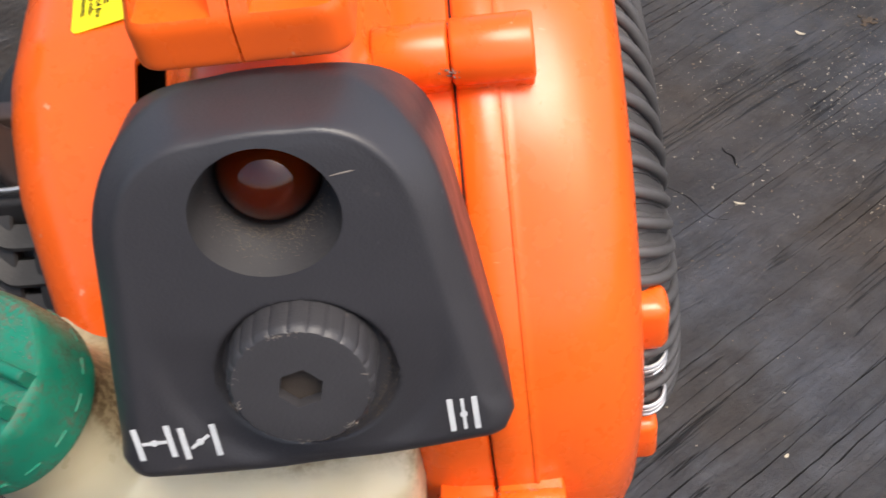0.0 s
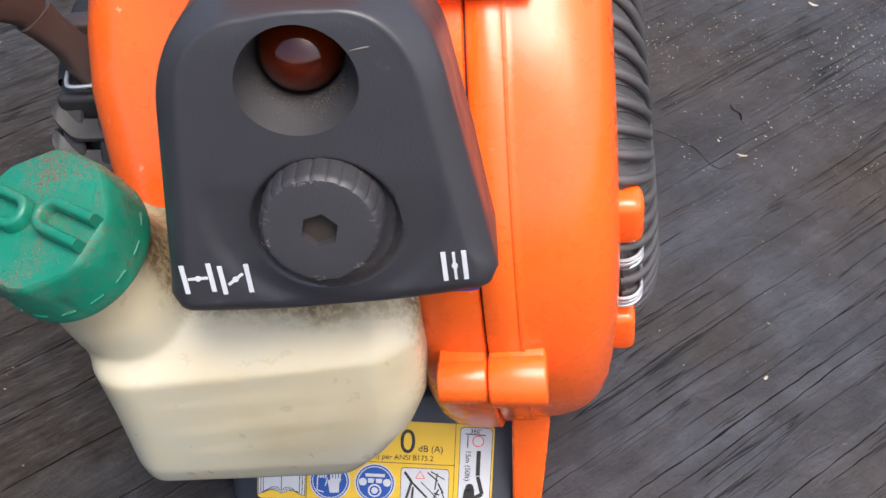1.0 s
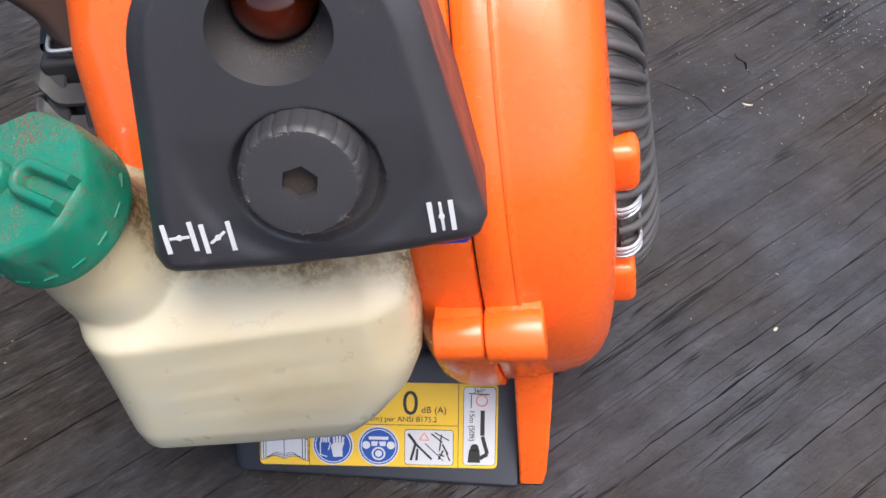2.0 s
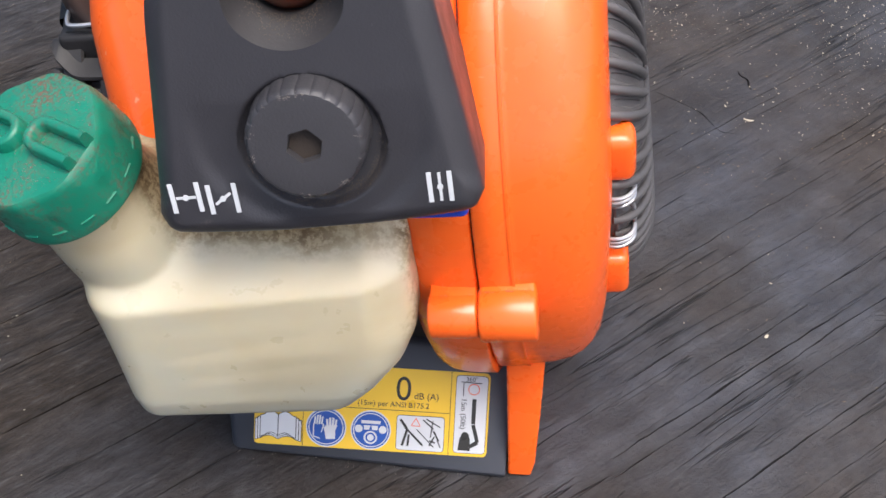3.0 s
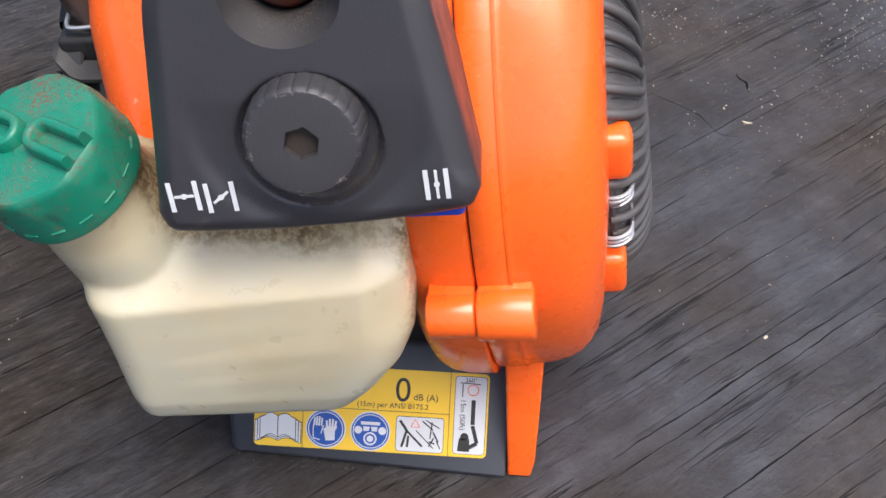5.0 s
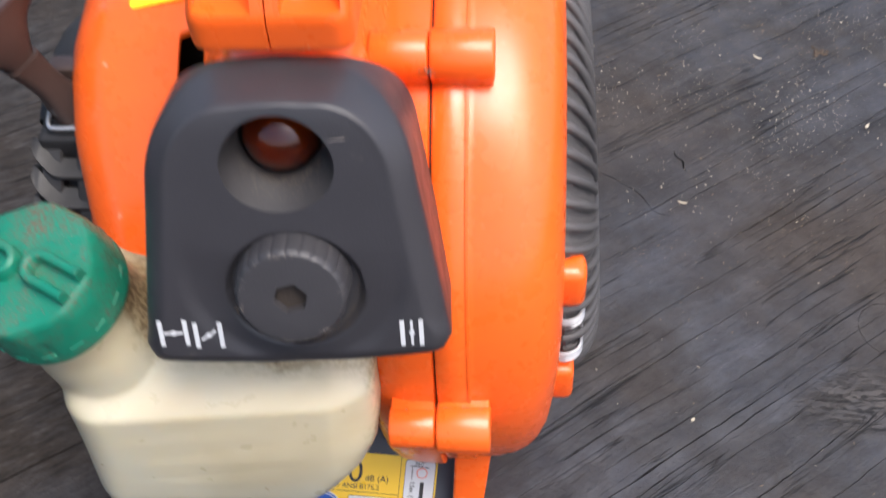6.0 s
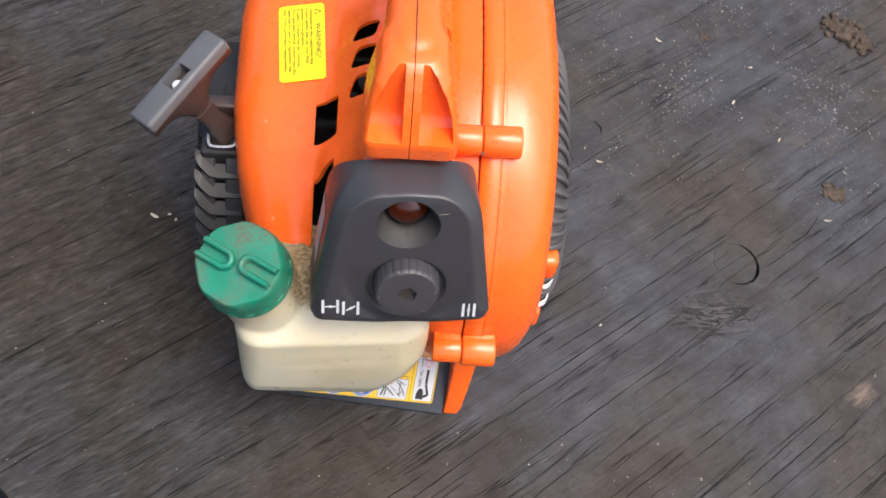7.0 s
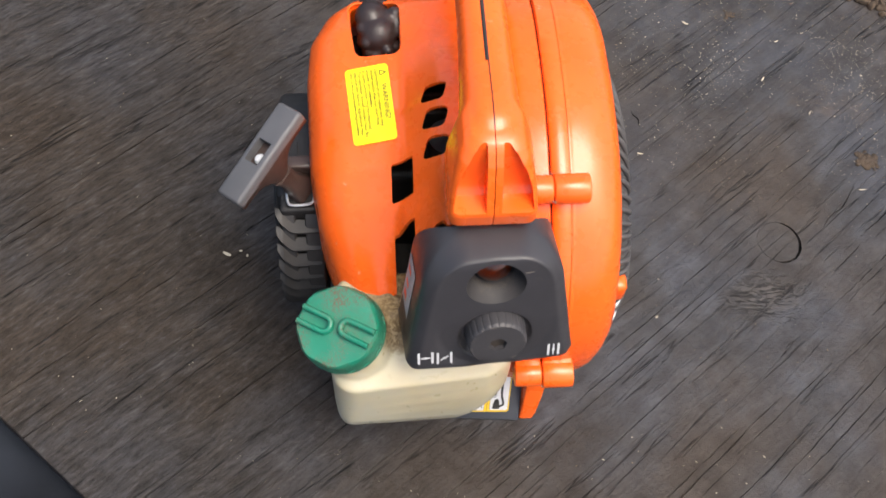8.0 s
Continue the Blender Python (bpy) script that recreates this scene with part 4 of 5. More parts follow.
    for k in range(1100):
        a = radians(rnd.gauss(-84, 42))
        r = min(0.0254, rnd.gauss(0.0238, 0.0012))
        x, y = 0.0026 + r * math.cos(a), 0.0324 + r * math.sin(a)
        q = on_cover(x, y, 0.00005 - moat(x, y))
        bmesh.ops.create_icosphere(bm, subdivisions=1, radius=rnd.uniform(0.00007, 0.00022), matrix=Matrix.Translation(q))
    part("grit", bm, GRIT, ob, "brown grit round the knob", weld=False)
    bm = bmesh.new()
    for k in range(700):
        a = radians(rnd.gauss(-92, 38))
        t = min(1.0, abs(rnd.gauss(0, 0.30)))
        q = hole @ Vector(((0.0156 + 0.0030 * t) * math.cos(a), WELL[1] * (1 - 0.75 * t) + (0.0156 + 0.0030 * t) * math.sin(a), -0.0255 + 0.0090 * t))
        bmesh.ops.create_icosphere(bm, subdivisions=1, radius=rnd.uniform(0.00006, 0.0002), matrix=Matrix.Translation(q))
    part("grit", bm, GRIT, ob, "brown grit in the primer recess", weld=False)

    # a thin pale scratch beside the recess
    path = [on_cover(0.0205 + 0.011 * t, 0.0945 + 0.0016 * t - 0.0008 * t * t, 0.00005 - 0.0010 * t * t) for t in np.linspace(0, 1, 9)]
    part("scratch", tube(path, lambda t: 0.00005 + 0.00022 * math.sin(math.pi * min(0.97, 0.03 + t)), 6), DUST, ob, "thin pale scratch")

    # printed choke symbols
    pm = COVER_POSE @ Matrix(((1, 0, 0, 0), (0, 0, -1, 0), (0, 1, 0, 0), (0, 0, 0, 1)))
    L = 0.00015
    groups = (("open_choke_symbol", -0.0508, -0.0412, 0), ("half_choke_symbol", -0.0374, -0.0280, 35), ("closed_choke_symbol", 0.0412, 0.0484, 90))
    for name, a, b2, turn in groups:
        bm = bmesh.new()
        lo = {0: 0.0098, 35: 0.0083, 90: 0.0064}[turn]
        for x in (a, b2):
            bar((x, lo), (x, lo + 0.0118), 0.0017, pm, L, 0.0003, bm)
        c = ((a + b2) / 2, lo + 0.0059)
        d = (0.0036 * math.cos(radians(turn)), 0.0036 * math.sin(radians(turn)))
        if turn == 90:
            d = (0, 0.0056)
        bar((c[0] - d[0], c[1] - d[1]), (c[0] + d[0], c[1] + d[1]), 0.0010, pm, L, 0.0003, bm)
        disc(c, 0.0011, pm, L, 0.00035, 16, bm)
        part(name, bm, WHITE, ob, "white printed choke symbol")

    # side sticker, worn, unreadable, lying on the skirt
    left = sorted(((p, nrm) for p, nrm in line if p.x < 0 and 0.026 < p.y < 0.074), key=lambda q: q[0].y)
    def strip(v0, v1, d0, d1, lift):
        pick = [q for q in left if v0 <= q[0].y <= v1]
        rows = []
        for t in np.linspace(0, 1, 6):
            rows.append([cover_skirt(p, nrm, d0 + (d1 - d0) * t) + lift * (on_cover(-1, 0, 0) - on_cover(0, 0, 0)) for p, nrm in pick])
        return loft(rows, closed=False)
    st = part("side_sticker", strip(0.028, 0.073, 0.018, 0.044, 0.0004), WORNLABEL, ob, "worn white sticker with red bars")
    for v in (0.034, 0.046, 0.058):
        part("red_bar", strip(v, v + 0.007, 0.030, 0.040, 0.0007), SIGNRED, st)
    return ob


def primer():
    d = (on_cover(0.0018, 0.0872, 0.012) - on_cover(0.0018, 0.0845, 0.0)).normalized()
    m = axis_pose(on_cover(0.0018, 0.0868, 0.012) - 0.0335 * d, d) @ Matrix.Translation(WELL)
    prof = [(-0.004, 0.0148), (0.0, 0.0148), (0.0005, 0.0147)] + [(0.002 + 0.0155 * math.sin(radians(a)), 0.0145 * math.cos(radians(a)) ** 0.9 + 0.0001) for a in range(0, 91, 6)]
    b2 = part("primer_bulb", lathe(prof, 56, m), AMBER, blower, "amber translucent rubber primer bulb", 60)
    inner = [(-0.002, 0.0105), (0.003, 0.0105), (0.006, 0.0085), (0.008, 0.004), (0.0085, 0.0003)]
    part("bulb_valve", lathe(inner, 32, m), AMBERCORE, b2, "dark valve inside the bulb")
    part("bulb_seat", lathe([(-0.010, 0.004), (-0.010, 0.0205), (-0.0045, 0.0205), (-0.0045, 0.004)], 40, m), MUD, b2)


def tank():
    lv = [(0.1035, -0.0800, 0.0050, -0.0225, 0.0550, 0.0080), (0.1042, -0.0835, 0.0095, -0.0258, 0.0560, 0.0100), (0.1070, -0.0862, 0.0160, -0.0285, 0.0570, 0.0110), (0.1180, -0.0878, 0.0280, -0.0298, 0.0580, 0.0140),
          (0.1310, -0.0888, 0.0403, -0.0289, 0.0580, 0.0170), (0.1460, -0.0892, 0.0475, -0.0278, 0.0580, 0.0190), (0.1630, -0.0895, 0.0491, -0.0266, 0.0580, 0.0200), (0.1790, -0.0895, 0.0488, -0.0255, 0.0580, 0.0190),
          (0.1815, -0.0895, 0.0488, -0.0232, 0.0580, 0.0190), (0.1865, -0.0892, 0.0489, -0.0172, 0.0580, 0.0180), (0.1915, -0.0888, 0.0488, -0.0110, 0.0580, 0.0180), (0.1980, -0.0880, 0.0483, -0.0040, 0.0580, 0.0180),
          (0.2060, -0.0865, 0.0467, 0.0048, 0.0580, 0.0180), (0.2120, -0.0840, 0.0435, 0.0105, 0.0570, 0.0160), (0.2155, -0.0815, 0.0385, 0.0150, 0.0550, 0.0140), (0.2170, -0.0770, 0.0325, 0.0200, 0.0510, 0.0120)]
    def cut_corner(x0, x1, y0, y1, r, z):
        # the corner next to the fan housing is drawn in as a wide facet
        ring = rrect(x0, x1, y0, y1, r, 8)
        out = []
        for x, y in ring:
            over = (x - (x1 - 0.042)) / 0.042 * 0.024 - (y - y0)
            if over > 0:
                deep = min(1.0, max(0.0, (z - 0.100) / 0.085))
                deep = deep * deep * (3 - 2 * deep)
                x, y = x - 0.05 * deep * over, y + (0.10 + 0.52 * deep) * over
            out.append((x, y))
        return out

    bm = loft([[(x, y, z) for x, y in cut_corner(x0, x1, y0, y1, r, z)] for z, x0, x1, y0, y1, r in lv])
    join(bm, lathe([(-0.062, 0.030), (-0.045, 0.0310), (-0.030, 0.0290), (-0.018, 0.0270), (0.004, 0.0262)], 48, CAP_POSE))
    t = part("fuel_tank", bm, TANK, blower, "cream translucent fuel tank with brown stains", 180, False)
    vox = t.modifiers.new("blow", "REMESH")
    vox.mode, vox.voxel_size, vox.use_smooth_shade = "VOXEL", 0.0013, True
    sm = t.modifiers.new("soft", "SMOOTH")
    sm.factor, sm.iterations = 0.5, 14
    return t


CAP_AXIS = Vector((-0.16, -0.24, 0.95)).normalized()
CAP_TOP = Vector((-0.0815, -0.0040, 0.2605))
CAP_POSE = axis_pose(CAP_TOP - 0.026 * CAP_AXIS, CAP_AXIS, (0.0, 1.0, 0.0))


def fuel_cap():
    

    def flute(a, k):
        # eight shallow flats round the upper edge
        d = (a + radians(10)) % radians(45) - radians(22.5)
        flat = 0.955 / math.cos(d)
        return min(1.0, flat + (0.030, 0.018, 0.008, 0.0, 0.0, 0.0)[k - 6]) if k >= 6 else 1.0 - (0.022 * math.exp(-(d / 0.07) ** 2) if k in (3, 4) else 0)

    prof = [(-0.002, 0.0260), (-0.002, 0.0304), (0.0, 0.0308), (0.002, 0.0307), (0.014, 0.0302), (0.0160, 0.0300), (0.0185, 0.0298), (0.0225, 0.0293), (0.0245, 0.0289), (0.0256, 0.0280), (0.0258, 0.0200), (0.0256, 0.004)]
    cap = part("fuel_cap", lathe(prof, 240, CAP_POSE, None, flute), GREEN, blower, "dusty green screw fuel cap with raised grips", 40)
    # two raised U-shaped grips
    for sgn in (-1, 1):
        w = 0.0053
        u = [(0.0268, w)] + [(0.0085 - w * math.sin(radians(180 * k / 14)), w * math.cos(radians(180 * k / 14))) for k in range(15)] + [(0.0268, -w)]
        m = CAP_POSE @ Matrix.Rotation(radians(-31 + (180 if sgn > 0 else 0)), 4, "Z") @ Matrix.Translation((0, 0.0022, 0.0256))
        dense = [Vector((x, y, 0)) for x, y in u]
        rings = []
        for i, q in enumerate(dense):
            d = (dense[min(i + 1, len(dense) - 1)] - dense[max(i - 1, 0)]).normalized()
            s = Vector((-d.y, d.x, 0)) * 0.0019
            rings.append([m @ (q - s * 1.25 + Vector((0, 0, -0.002))), m @ (q - s + Vector((0, 0, 0.0048))), m @ (q - s * 0.5 + Vector((0, 0, 0.0058))), m @ (q + s * 0.5 + Vector((0, 0, 0.0058))), m @ (q + s + Vector((0, 0, 0.0048))), m @ (q + s * 1.25 + Vector((0, 0, -0.002)))])
        part("grip_loop", loft(rings), GREEN, cap, "", 50)
    for k in range(16):
        a = radians(22.5 * k + 8)
        dash = box(-0.0030, 0.0030, -0.0006, 0.0006, -0.0005, 0.0005, 0.0003, CAP_POSE @ Matrix.Rotation(a, 4, "Z") @ Matrix.Translation((0.0304, 0, 0.0052)) @ Matrix.Rotation(radians(90), 4, "Z"), None, 1)
        part("rim_mark", dash, GREEN, cap)
    bm = bmesh.new()
    rnd = random.Random(3)
    for k in range(900):
        r, a = 0.026 * math.sqrt(rnd.random()), rnd.uniform(0, 6.283)
        if rnd.random() > 0.35 + 0.65 * noise.noise((r * math.cos(a) * 80, r * math.sin(a) * 80, 3)):
            continue
        q = CAP_POSE @ Vector((r * math.cos(a), r * math.sin(a), 0.0259))
        bmesh.ops.create_icosphere(bm, subdivisions=1, radius=rnd.uniform(0.00008, 0.00026), matrix=Matrix.Translation(q))
    part("sawdust", bm, DUST, cap, "brown dust lying on the cap", weld=False)


def starter():
    m = Matrix.Translation((0, 0.165, 0.140)) @ ALONG_X_UP
    prof = [(-0.090, 0.070), (-0.096, 0.0790), (-0.1230, 0.0785), (-0.1270, 0.0750), (-0.1295, 0.066), (-0.1305, 0.03), (-0.1306, 0.001)]
    # near-black core: the shade between the ribs is painted on it
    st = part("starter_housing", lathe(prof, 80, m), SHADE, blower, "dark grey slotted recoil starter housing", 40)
    # bands that carry the ribs, with the row of small vents between them
    for x0, x1, r in ((-0.1065, -0.0930, 0.0864), (-0.1245, -0.1138, 0.0858)):
        rail = lathe([(x0, r - 0.010), (x0, r - 0.001), (x0 + 0.001, r), (x1 - 0.001, r), (x1, r - 0.001), (x1, r - 0.010)], 96, m)
        part("rail", rail, STARTER, st, "", 40)
    # bent ribs that lap like louvres on the front
    spine = spline([(-0.1292, -0.0125), (-0.1262, -0.0088), (-0.1218, -0.0040), (-0.1165, 0.0002), (-0.1060, 0.0010), (-0.0950, 0.0010)], 16)
    rings = []
    for k, q in enumerate(spine):
        h = 0.0054
        tip = 0.45 + 0.55 * min(1.0, k / 3)
        top = 0.0892 - 0.0018 * min(1.0, max(0.0, (k - 8) / 5)) - 0.002 * (1 - min(1.0, k / 4))
        rings.append([(q.x, top - 0.014, q.y - h * tip), (q.x, top - 0.0042, q.y - h * tip), (q.x, top - 0.0008, q.y + h * 0.3), (q.x, top, q.y + h * 0.75 * tip), (q.x, top - 0.0010, q.y + h * tip), (q.x, top - 0.014, q.y + h * tip)])
    first = part("rib", loft(rings), STARTER, st, "", 40)
    first_done = False
    for k in range(36):
        turn = 10 * k + 4
        if not 131 < turn < 340:
            continue
        ob = new("rib", first.data) if first_done else first
        ob.parent = st
        ob.matrix_basis = Matrix.Translation((0, 0.165, 0.140)) @ Matrix.Rotation(radians(turn), 4, "X")
        first_done = True
    # smooth dome over the rope drum
    rings = []
    for k in range(37):
        turn = radians(-30 + 148 * k / 36)
        rings.append([(x, 0.165 + r * math.cos(turn), 0.140 + r * math.sin(turn)) for x, r in ((-0.0935, 0.072), (-0.0935, 0.0875), (-0.1225, 0.0875), (-0.1262, 0.0855), (-0.1285, 0.0800), (-0.1295, 0.070))])
    part("drum_cover", loft(rings, closed=False), STARTER, st, "", 40)
    # thin dark strip on the dome, painting the shade of a slot
    part("cover_slot_shade", box(-0.1115, -0.1098, 0.148, 0.166, 0.2262, 0.2279, 0.0002), SHADE, st)
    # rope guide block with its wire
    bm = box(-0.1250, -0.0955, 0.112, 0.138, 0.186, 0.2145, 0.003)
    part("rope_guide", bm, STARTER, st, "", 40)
    # dark plate on the block's top, painting the shade of the rope opening
    part("guide_mouth_shade", box(-0.1210, -0.0990, 0.116, 0.135, 0.2130, 0.2150, 0.0005), SHADE, st)
    part("guide_tab", box(-0.1205, -0.096, 0.138, 0.149, 0.212, 0.2365, 0.0020, None), PULLSIDE, st, "", 40)
    w = spline([(-0.0975, 0.1310, 0.2230), (-0.0982, 0.1185, 0.2215), (-0.1020, 0.1148, 0.2200), (-0.1140, 0.1144, 0.2195), (-0.1182, 0.1170, 0.2200), (-0.1195, 0.1300, 0.2210)], 40)
    part("wire_clip", tube(w, 0.0011, 8), STEEL, st, "bright steel wire clip")
    part("side_disc", lathe([(-0.1312, 0.001), (-0.1330, 0.040), (-0.1320, 0.055), (-0.129, 0.058)][::-1], 64, m), STARTER, st, "", 40)


def pull_grip():
    """T-handle on the starter rope."""
    a, b2 = Vector((-0.1510, 0.0925, 0.2725)), Vector((-0.1078, 0.1485, 0.2935))
    mid = (a + b2) / 2
    x = (b2 - a).normalized()
    foot = Vector((-0.1085, 0.1310, 0.2185))
    down = (foot - mid)
    z = -(down - down.dot(x) * x).normalized()
    y = z.cross(x)
    m = Matrix.Translation(mid) @ Matrix((x, y, z)).transposed().to_4x4()
    half = (b2 - a).length / 2 + 0.003
    mp = m @ Matrix.Rotation(radians(-10), 4, "X")  # the flat top leans away from the machine
    grip = part("pull_grip", box(-half, half, -0.0110, 0.0125, -0.0015, 0.0085, 0.0028, mp), PULL, blower, "grey T-shaped starter pull grip", 40)
    c = part("tmp", box(-0.0090, 0.0095, -0.0055, 0.0075, -0.0030, 0.02, 0.0003, mp), SHADE)
    c.matrix_world = ROOT
    carve(grip, [c], 40)
    under = []
    for t in np.linspace(-1, 1, 33):
        px = t * (half - 0.0006)
        depth = 0.0080 + 0.026 * math.exp(-((px + 0.002) / 0.0125) ** 2)
        wy = 0.0083
        under.append([mp @ Vector((px, -wy - 0.0015, 0.001)), mp @ Vector((px, wy + 0.0030, 0.001))] + [m @ Vector((px, yy, zz)) for yy, zz in ((wy * 0.95 + 0.0015, -depth * 0.75), (wy * 0.6, -depth), (-wy * 0.6, -depth), (-wy * 0.95, -depth * 0.75))])
    part("grip_body", loft(under), PULLSIDE, grip, "brown-grey tapered underside", 50)
    inv = m.inverted()
    fl = inv @ foot
    stem = []
    for t in np.linspace(0, 1, 12):
        c = Vector((-0.002, 0, -0.028)).lerp(fl, t)
        hw = 0.0092 - 0.0016 * math.sin(t * math.pi) + 0.0030 * max(0.0, t - 0.60) / 0.40
        stem.append([m @ (c + Vector((q[0], q[1], 0))) for q in rrect(-hw, hw, -hw * 0.86, hw * 0.86, 0.0045, 4)])
    part("stem", loft(stem), PULLSIDE, grip, "brown-grey stem", 50)
    part("rope_knot", lathe([(0, 0.0042), (0.002, 0.0046), (0.004, 0.0030), (0.0046, 0.0003)], 20, mp @ Matrix.Translation((-0.0035, 0.0005, 0.0014)) @ Matrix.Diagonal((0.9, 0.75, 1, 1))), WHITE, grip, "white rope knot in the grip's slot")


# base plate, foot and label lie in the board's upright frame
LABEL_UP = Vector((0, 0.0298, 0.0346)).normalized()
LABEL_POSE = TO_BODY @ (Matrix.Translation((-0.0642, 0.0022, 0.0124)) @ Matrix(((1, 0, 0, 0), (0, LABEL_UP.y, -LABEL_UP.z, 0), (0, LABEL_UP.z, LABEL_UP.y, 0), (0, 0, 0, 1))))


def base():
    # sloped front slab, from left end to the orange foot
    prof = [(-0.0020, 0.0008), (-0.0032, 0.0020), (-0.0035, 0.0048), (0.0395, 0.0569), (0.0425, 0.0583), (0.0460, 0.0578), (0.150, 0.050), (0.150, 0.0008)]
    rings = []
    for x, q in ((-0.0760, 0.012), (-0.0768, 0.004), (-0.0750, 0.0015), (-0.0725, 0.0), (0.0690, 0.0), (0.0708, 0.0004), (0.0714, 0.0015)):
        k = 0.007 * (0.0714 - x) / 0.147
        ring = []
        for i, (y, z) in enumerate(prof):
            if i in (1, 2):
                y, z = y + 0.65 * k, z + 0.757 * k
            elif i == 0:
                y += 0.006 + 1.2 * k
            ring.append((x - (0.17 * y if x < 0 else 0), y + (q if y < 0.1 else -q), max(0.0008, z - q * 0.6) if z > 0.003 else z))
        rings.append(ring)
    bm = loft(rings)
    bm.transform(TO_BODY)
    b2 = part("stand_base", bm, BASE, blower, "slate-grey plastic stand base", 40)
    # rear stand, out of the lens's sight but holding the machine up
    bm = box(-0.085, 0.080, 0.15, 0.27, 0.0008, 0.05, 0.005)
    bm.transform(TO_BODY)
    part("stand_rear", bm, BASE, blower)
    bm = box(-0.060, 0.035, 0.045, 0.25, 0.045, 0.125, 0.01)
    bm.transform(TO_BODY)
    part("crankcase", bm, SHADE, blower, "black crankcase under the tank")
    # orange foot flange
    rings = []
    for z, x0, x1, y0, y1 in ((0.0006, 0.0728, 0.0825, 0.0005, 0.060), (0.0030, 0.0722, 0.0850, -0.0015, 0.062), (0.0120, 0.0720, 0.0864, 0.0, 0.066), (0.0400, 0.0700, 0.0866, 0.0070, 0.075), (0.0700, 0.0678, 0.0866, 0.0165, 0.085), (0.0930, 0.066, 0.0864, 0.0220, 0.09), (0.11, 0.066, 0.0862, 0.040, 0.09)):
        rings.append([(x, y, z) for x, y in rrect(x0, x1, y0, y1, 0.0016, 4)])
    bm = loft(rings)
    bm.transform(TO_BODY)
    part("stand_foot", bm, ORANGE, blower, "orange foot of the fan housing", 40)


def safety_label():
    m, W, H = LABEL_POSE, 0.1245, 0.0457
    lab = part("safety_label", sheet(0, W, 0, H, m, 0.0006, 0.0025, 0.0003), YELLOW, blower, "yellow safety label with pictograms")
    ink = bmesh.new()
    L = 0.0010
    bar((0, H * 0.50), (0.836 * W, H * 0.50), 0.0003, m, L, 0.0001, ink)
    bar((0.836 * W, 0.0), (0.836 * W, H), 0.0003, m, L, 0.0001, ink)
    bar((0.21 * W, 0.0), (0.21 * W, H * 0.5), 0.0003, m, L, 0.0001, ink)
    part("divider", ink, INK, lab)
    # open book: three leaves on either side, each with a dark outline
    c = 0.104 * W
    pages, lines = bmesh.new(), bmesh.new()
    for sx in (-1, 1):
        for q in (2, 1, 0):
            w, drop, lift = 0.0094 + 0.0014 * q, 0.0010 * q, 0.0009 + 0.00028 * (2 - q)
            for grow, target, up in ((0.0004, lines, 0.0), (0.0, pages, 0.00013)):
                low = [(c + sx * (w * t + grow * (t > 0.9)), 0.0052 - drop - grow + 0.0022 * math.sin(math.pi * min(1.0, 1.15 * t)) - 0.0008 * t) for t in (0.0, 0.2, 0.4, 0.6, 0.8, 1.0)]
                high = [(x, y + 0.0112 + 2 * grow) for x, y in low]
                join(target, _plate(low + high[::-1], m, lift + up, 0.0001))
    bar((c, 0.0050), (c, 0.0166), 0.0004, m, 0.0017, 0.0001, lines)
    part("book_symbol", pages, WHITE, lab, "white open book symbol")
    part("book_outline", lines, INK, lab)
    bm = bmesh.new()
    bar((0.012 * W, 0.0206), (0.19 * W, 0.0214), 0.0018, m, L, 0.0001, bm)
    part("red_bar", bm, SIGNRED, lab)
    # two round blue mandatory signs
    for cx in (0.310, 0.502):
        c = (cx * W, 0.0112)
        part("sign_rim", disc(c, 0.0108, m, 0.0010, 0.00015), WHITE, lab)
        part("sign_face", disc(c, 0.0101, m, 0.00118, 0.00015), SIGNBLUE, lab, "round blue sign")
        part("sign_ring", disc(c, 0.0094, m, 0.00140, 0.00008, 40, None, 0.0089), WHITE, lab)
    cx = 0.310 * W
    bm = bmesh.new()
    # a pair of gloves
    join(bm, _plate([(cx + 0.0002, 0.0048), (cx + 0.0050, 0.0052), (cx + 0.0050, 0.0100), (cx + 0.0062, 0.0128), (cx + 0.0004, 0.0126), (cx - 0.0012, 0.0112)], m, 0.0015, 0.0001))
    for k in range(4):
        bar((cx + 0.0008 + 0.0014 * k, 0.0122), (cx + 0.0004 + 0.0017 * k, 0.0172 - 0.0009 * abs(k - 1.5)), 0.0011, m, 0.0015, 0.0001, bm)
    for k in range(4):
        bar((cx - 0.0062 + 0.0013 * k, 0.0128), (cx - 0.0058 + 0.0013 * k, 0.0182 - 0.0007 * abs(k - 1.5)), 0.0009, m, 0.0015, 0.0001, bm)
    for a, q in (((cx - 0.0066, 0.0060), (cx - 0.0066, 0.0130)), ((cx - 0.0066, 0.0060), (cx - 0.0030, 0.0050)), ((cx - 0.0024, 0.0085), (cx - 0.0012, 0.0130))):
        bar(a, q, 0.0006, m, 0.0015, 0.0001, bm)
    part("glove_symbol", bm, WHITE, lab, "white glove symbol")
    cx = 0.502 * W
    bm = bmesh.new()
    # goggles, ear muffs and a breathing mask, as plain shapes
    join(bm, _plate([(cx - 0.0052, 0.0165), (cx + 0.0052, 0.0165), (cx + 0.0050, 0.0148), (cx - 0.0050, 0.0148)], m, 0.0015, 0.0001))
    for sx in (-1, 1):
        join(bm, _plate([(cx + sx * 0.0003, 0.0138), (cx + sx * 0.0038, 0.0138), (cx + sx * 0.0036, 0.0114), (cx + sx * 0.0008, 0.0114)], m, 0.0015, 0.0001))
        disc((cx + sx * 0.0064, 0.0118), 0.0021, m, 0.0015, 0.0001, 20, bm)
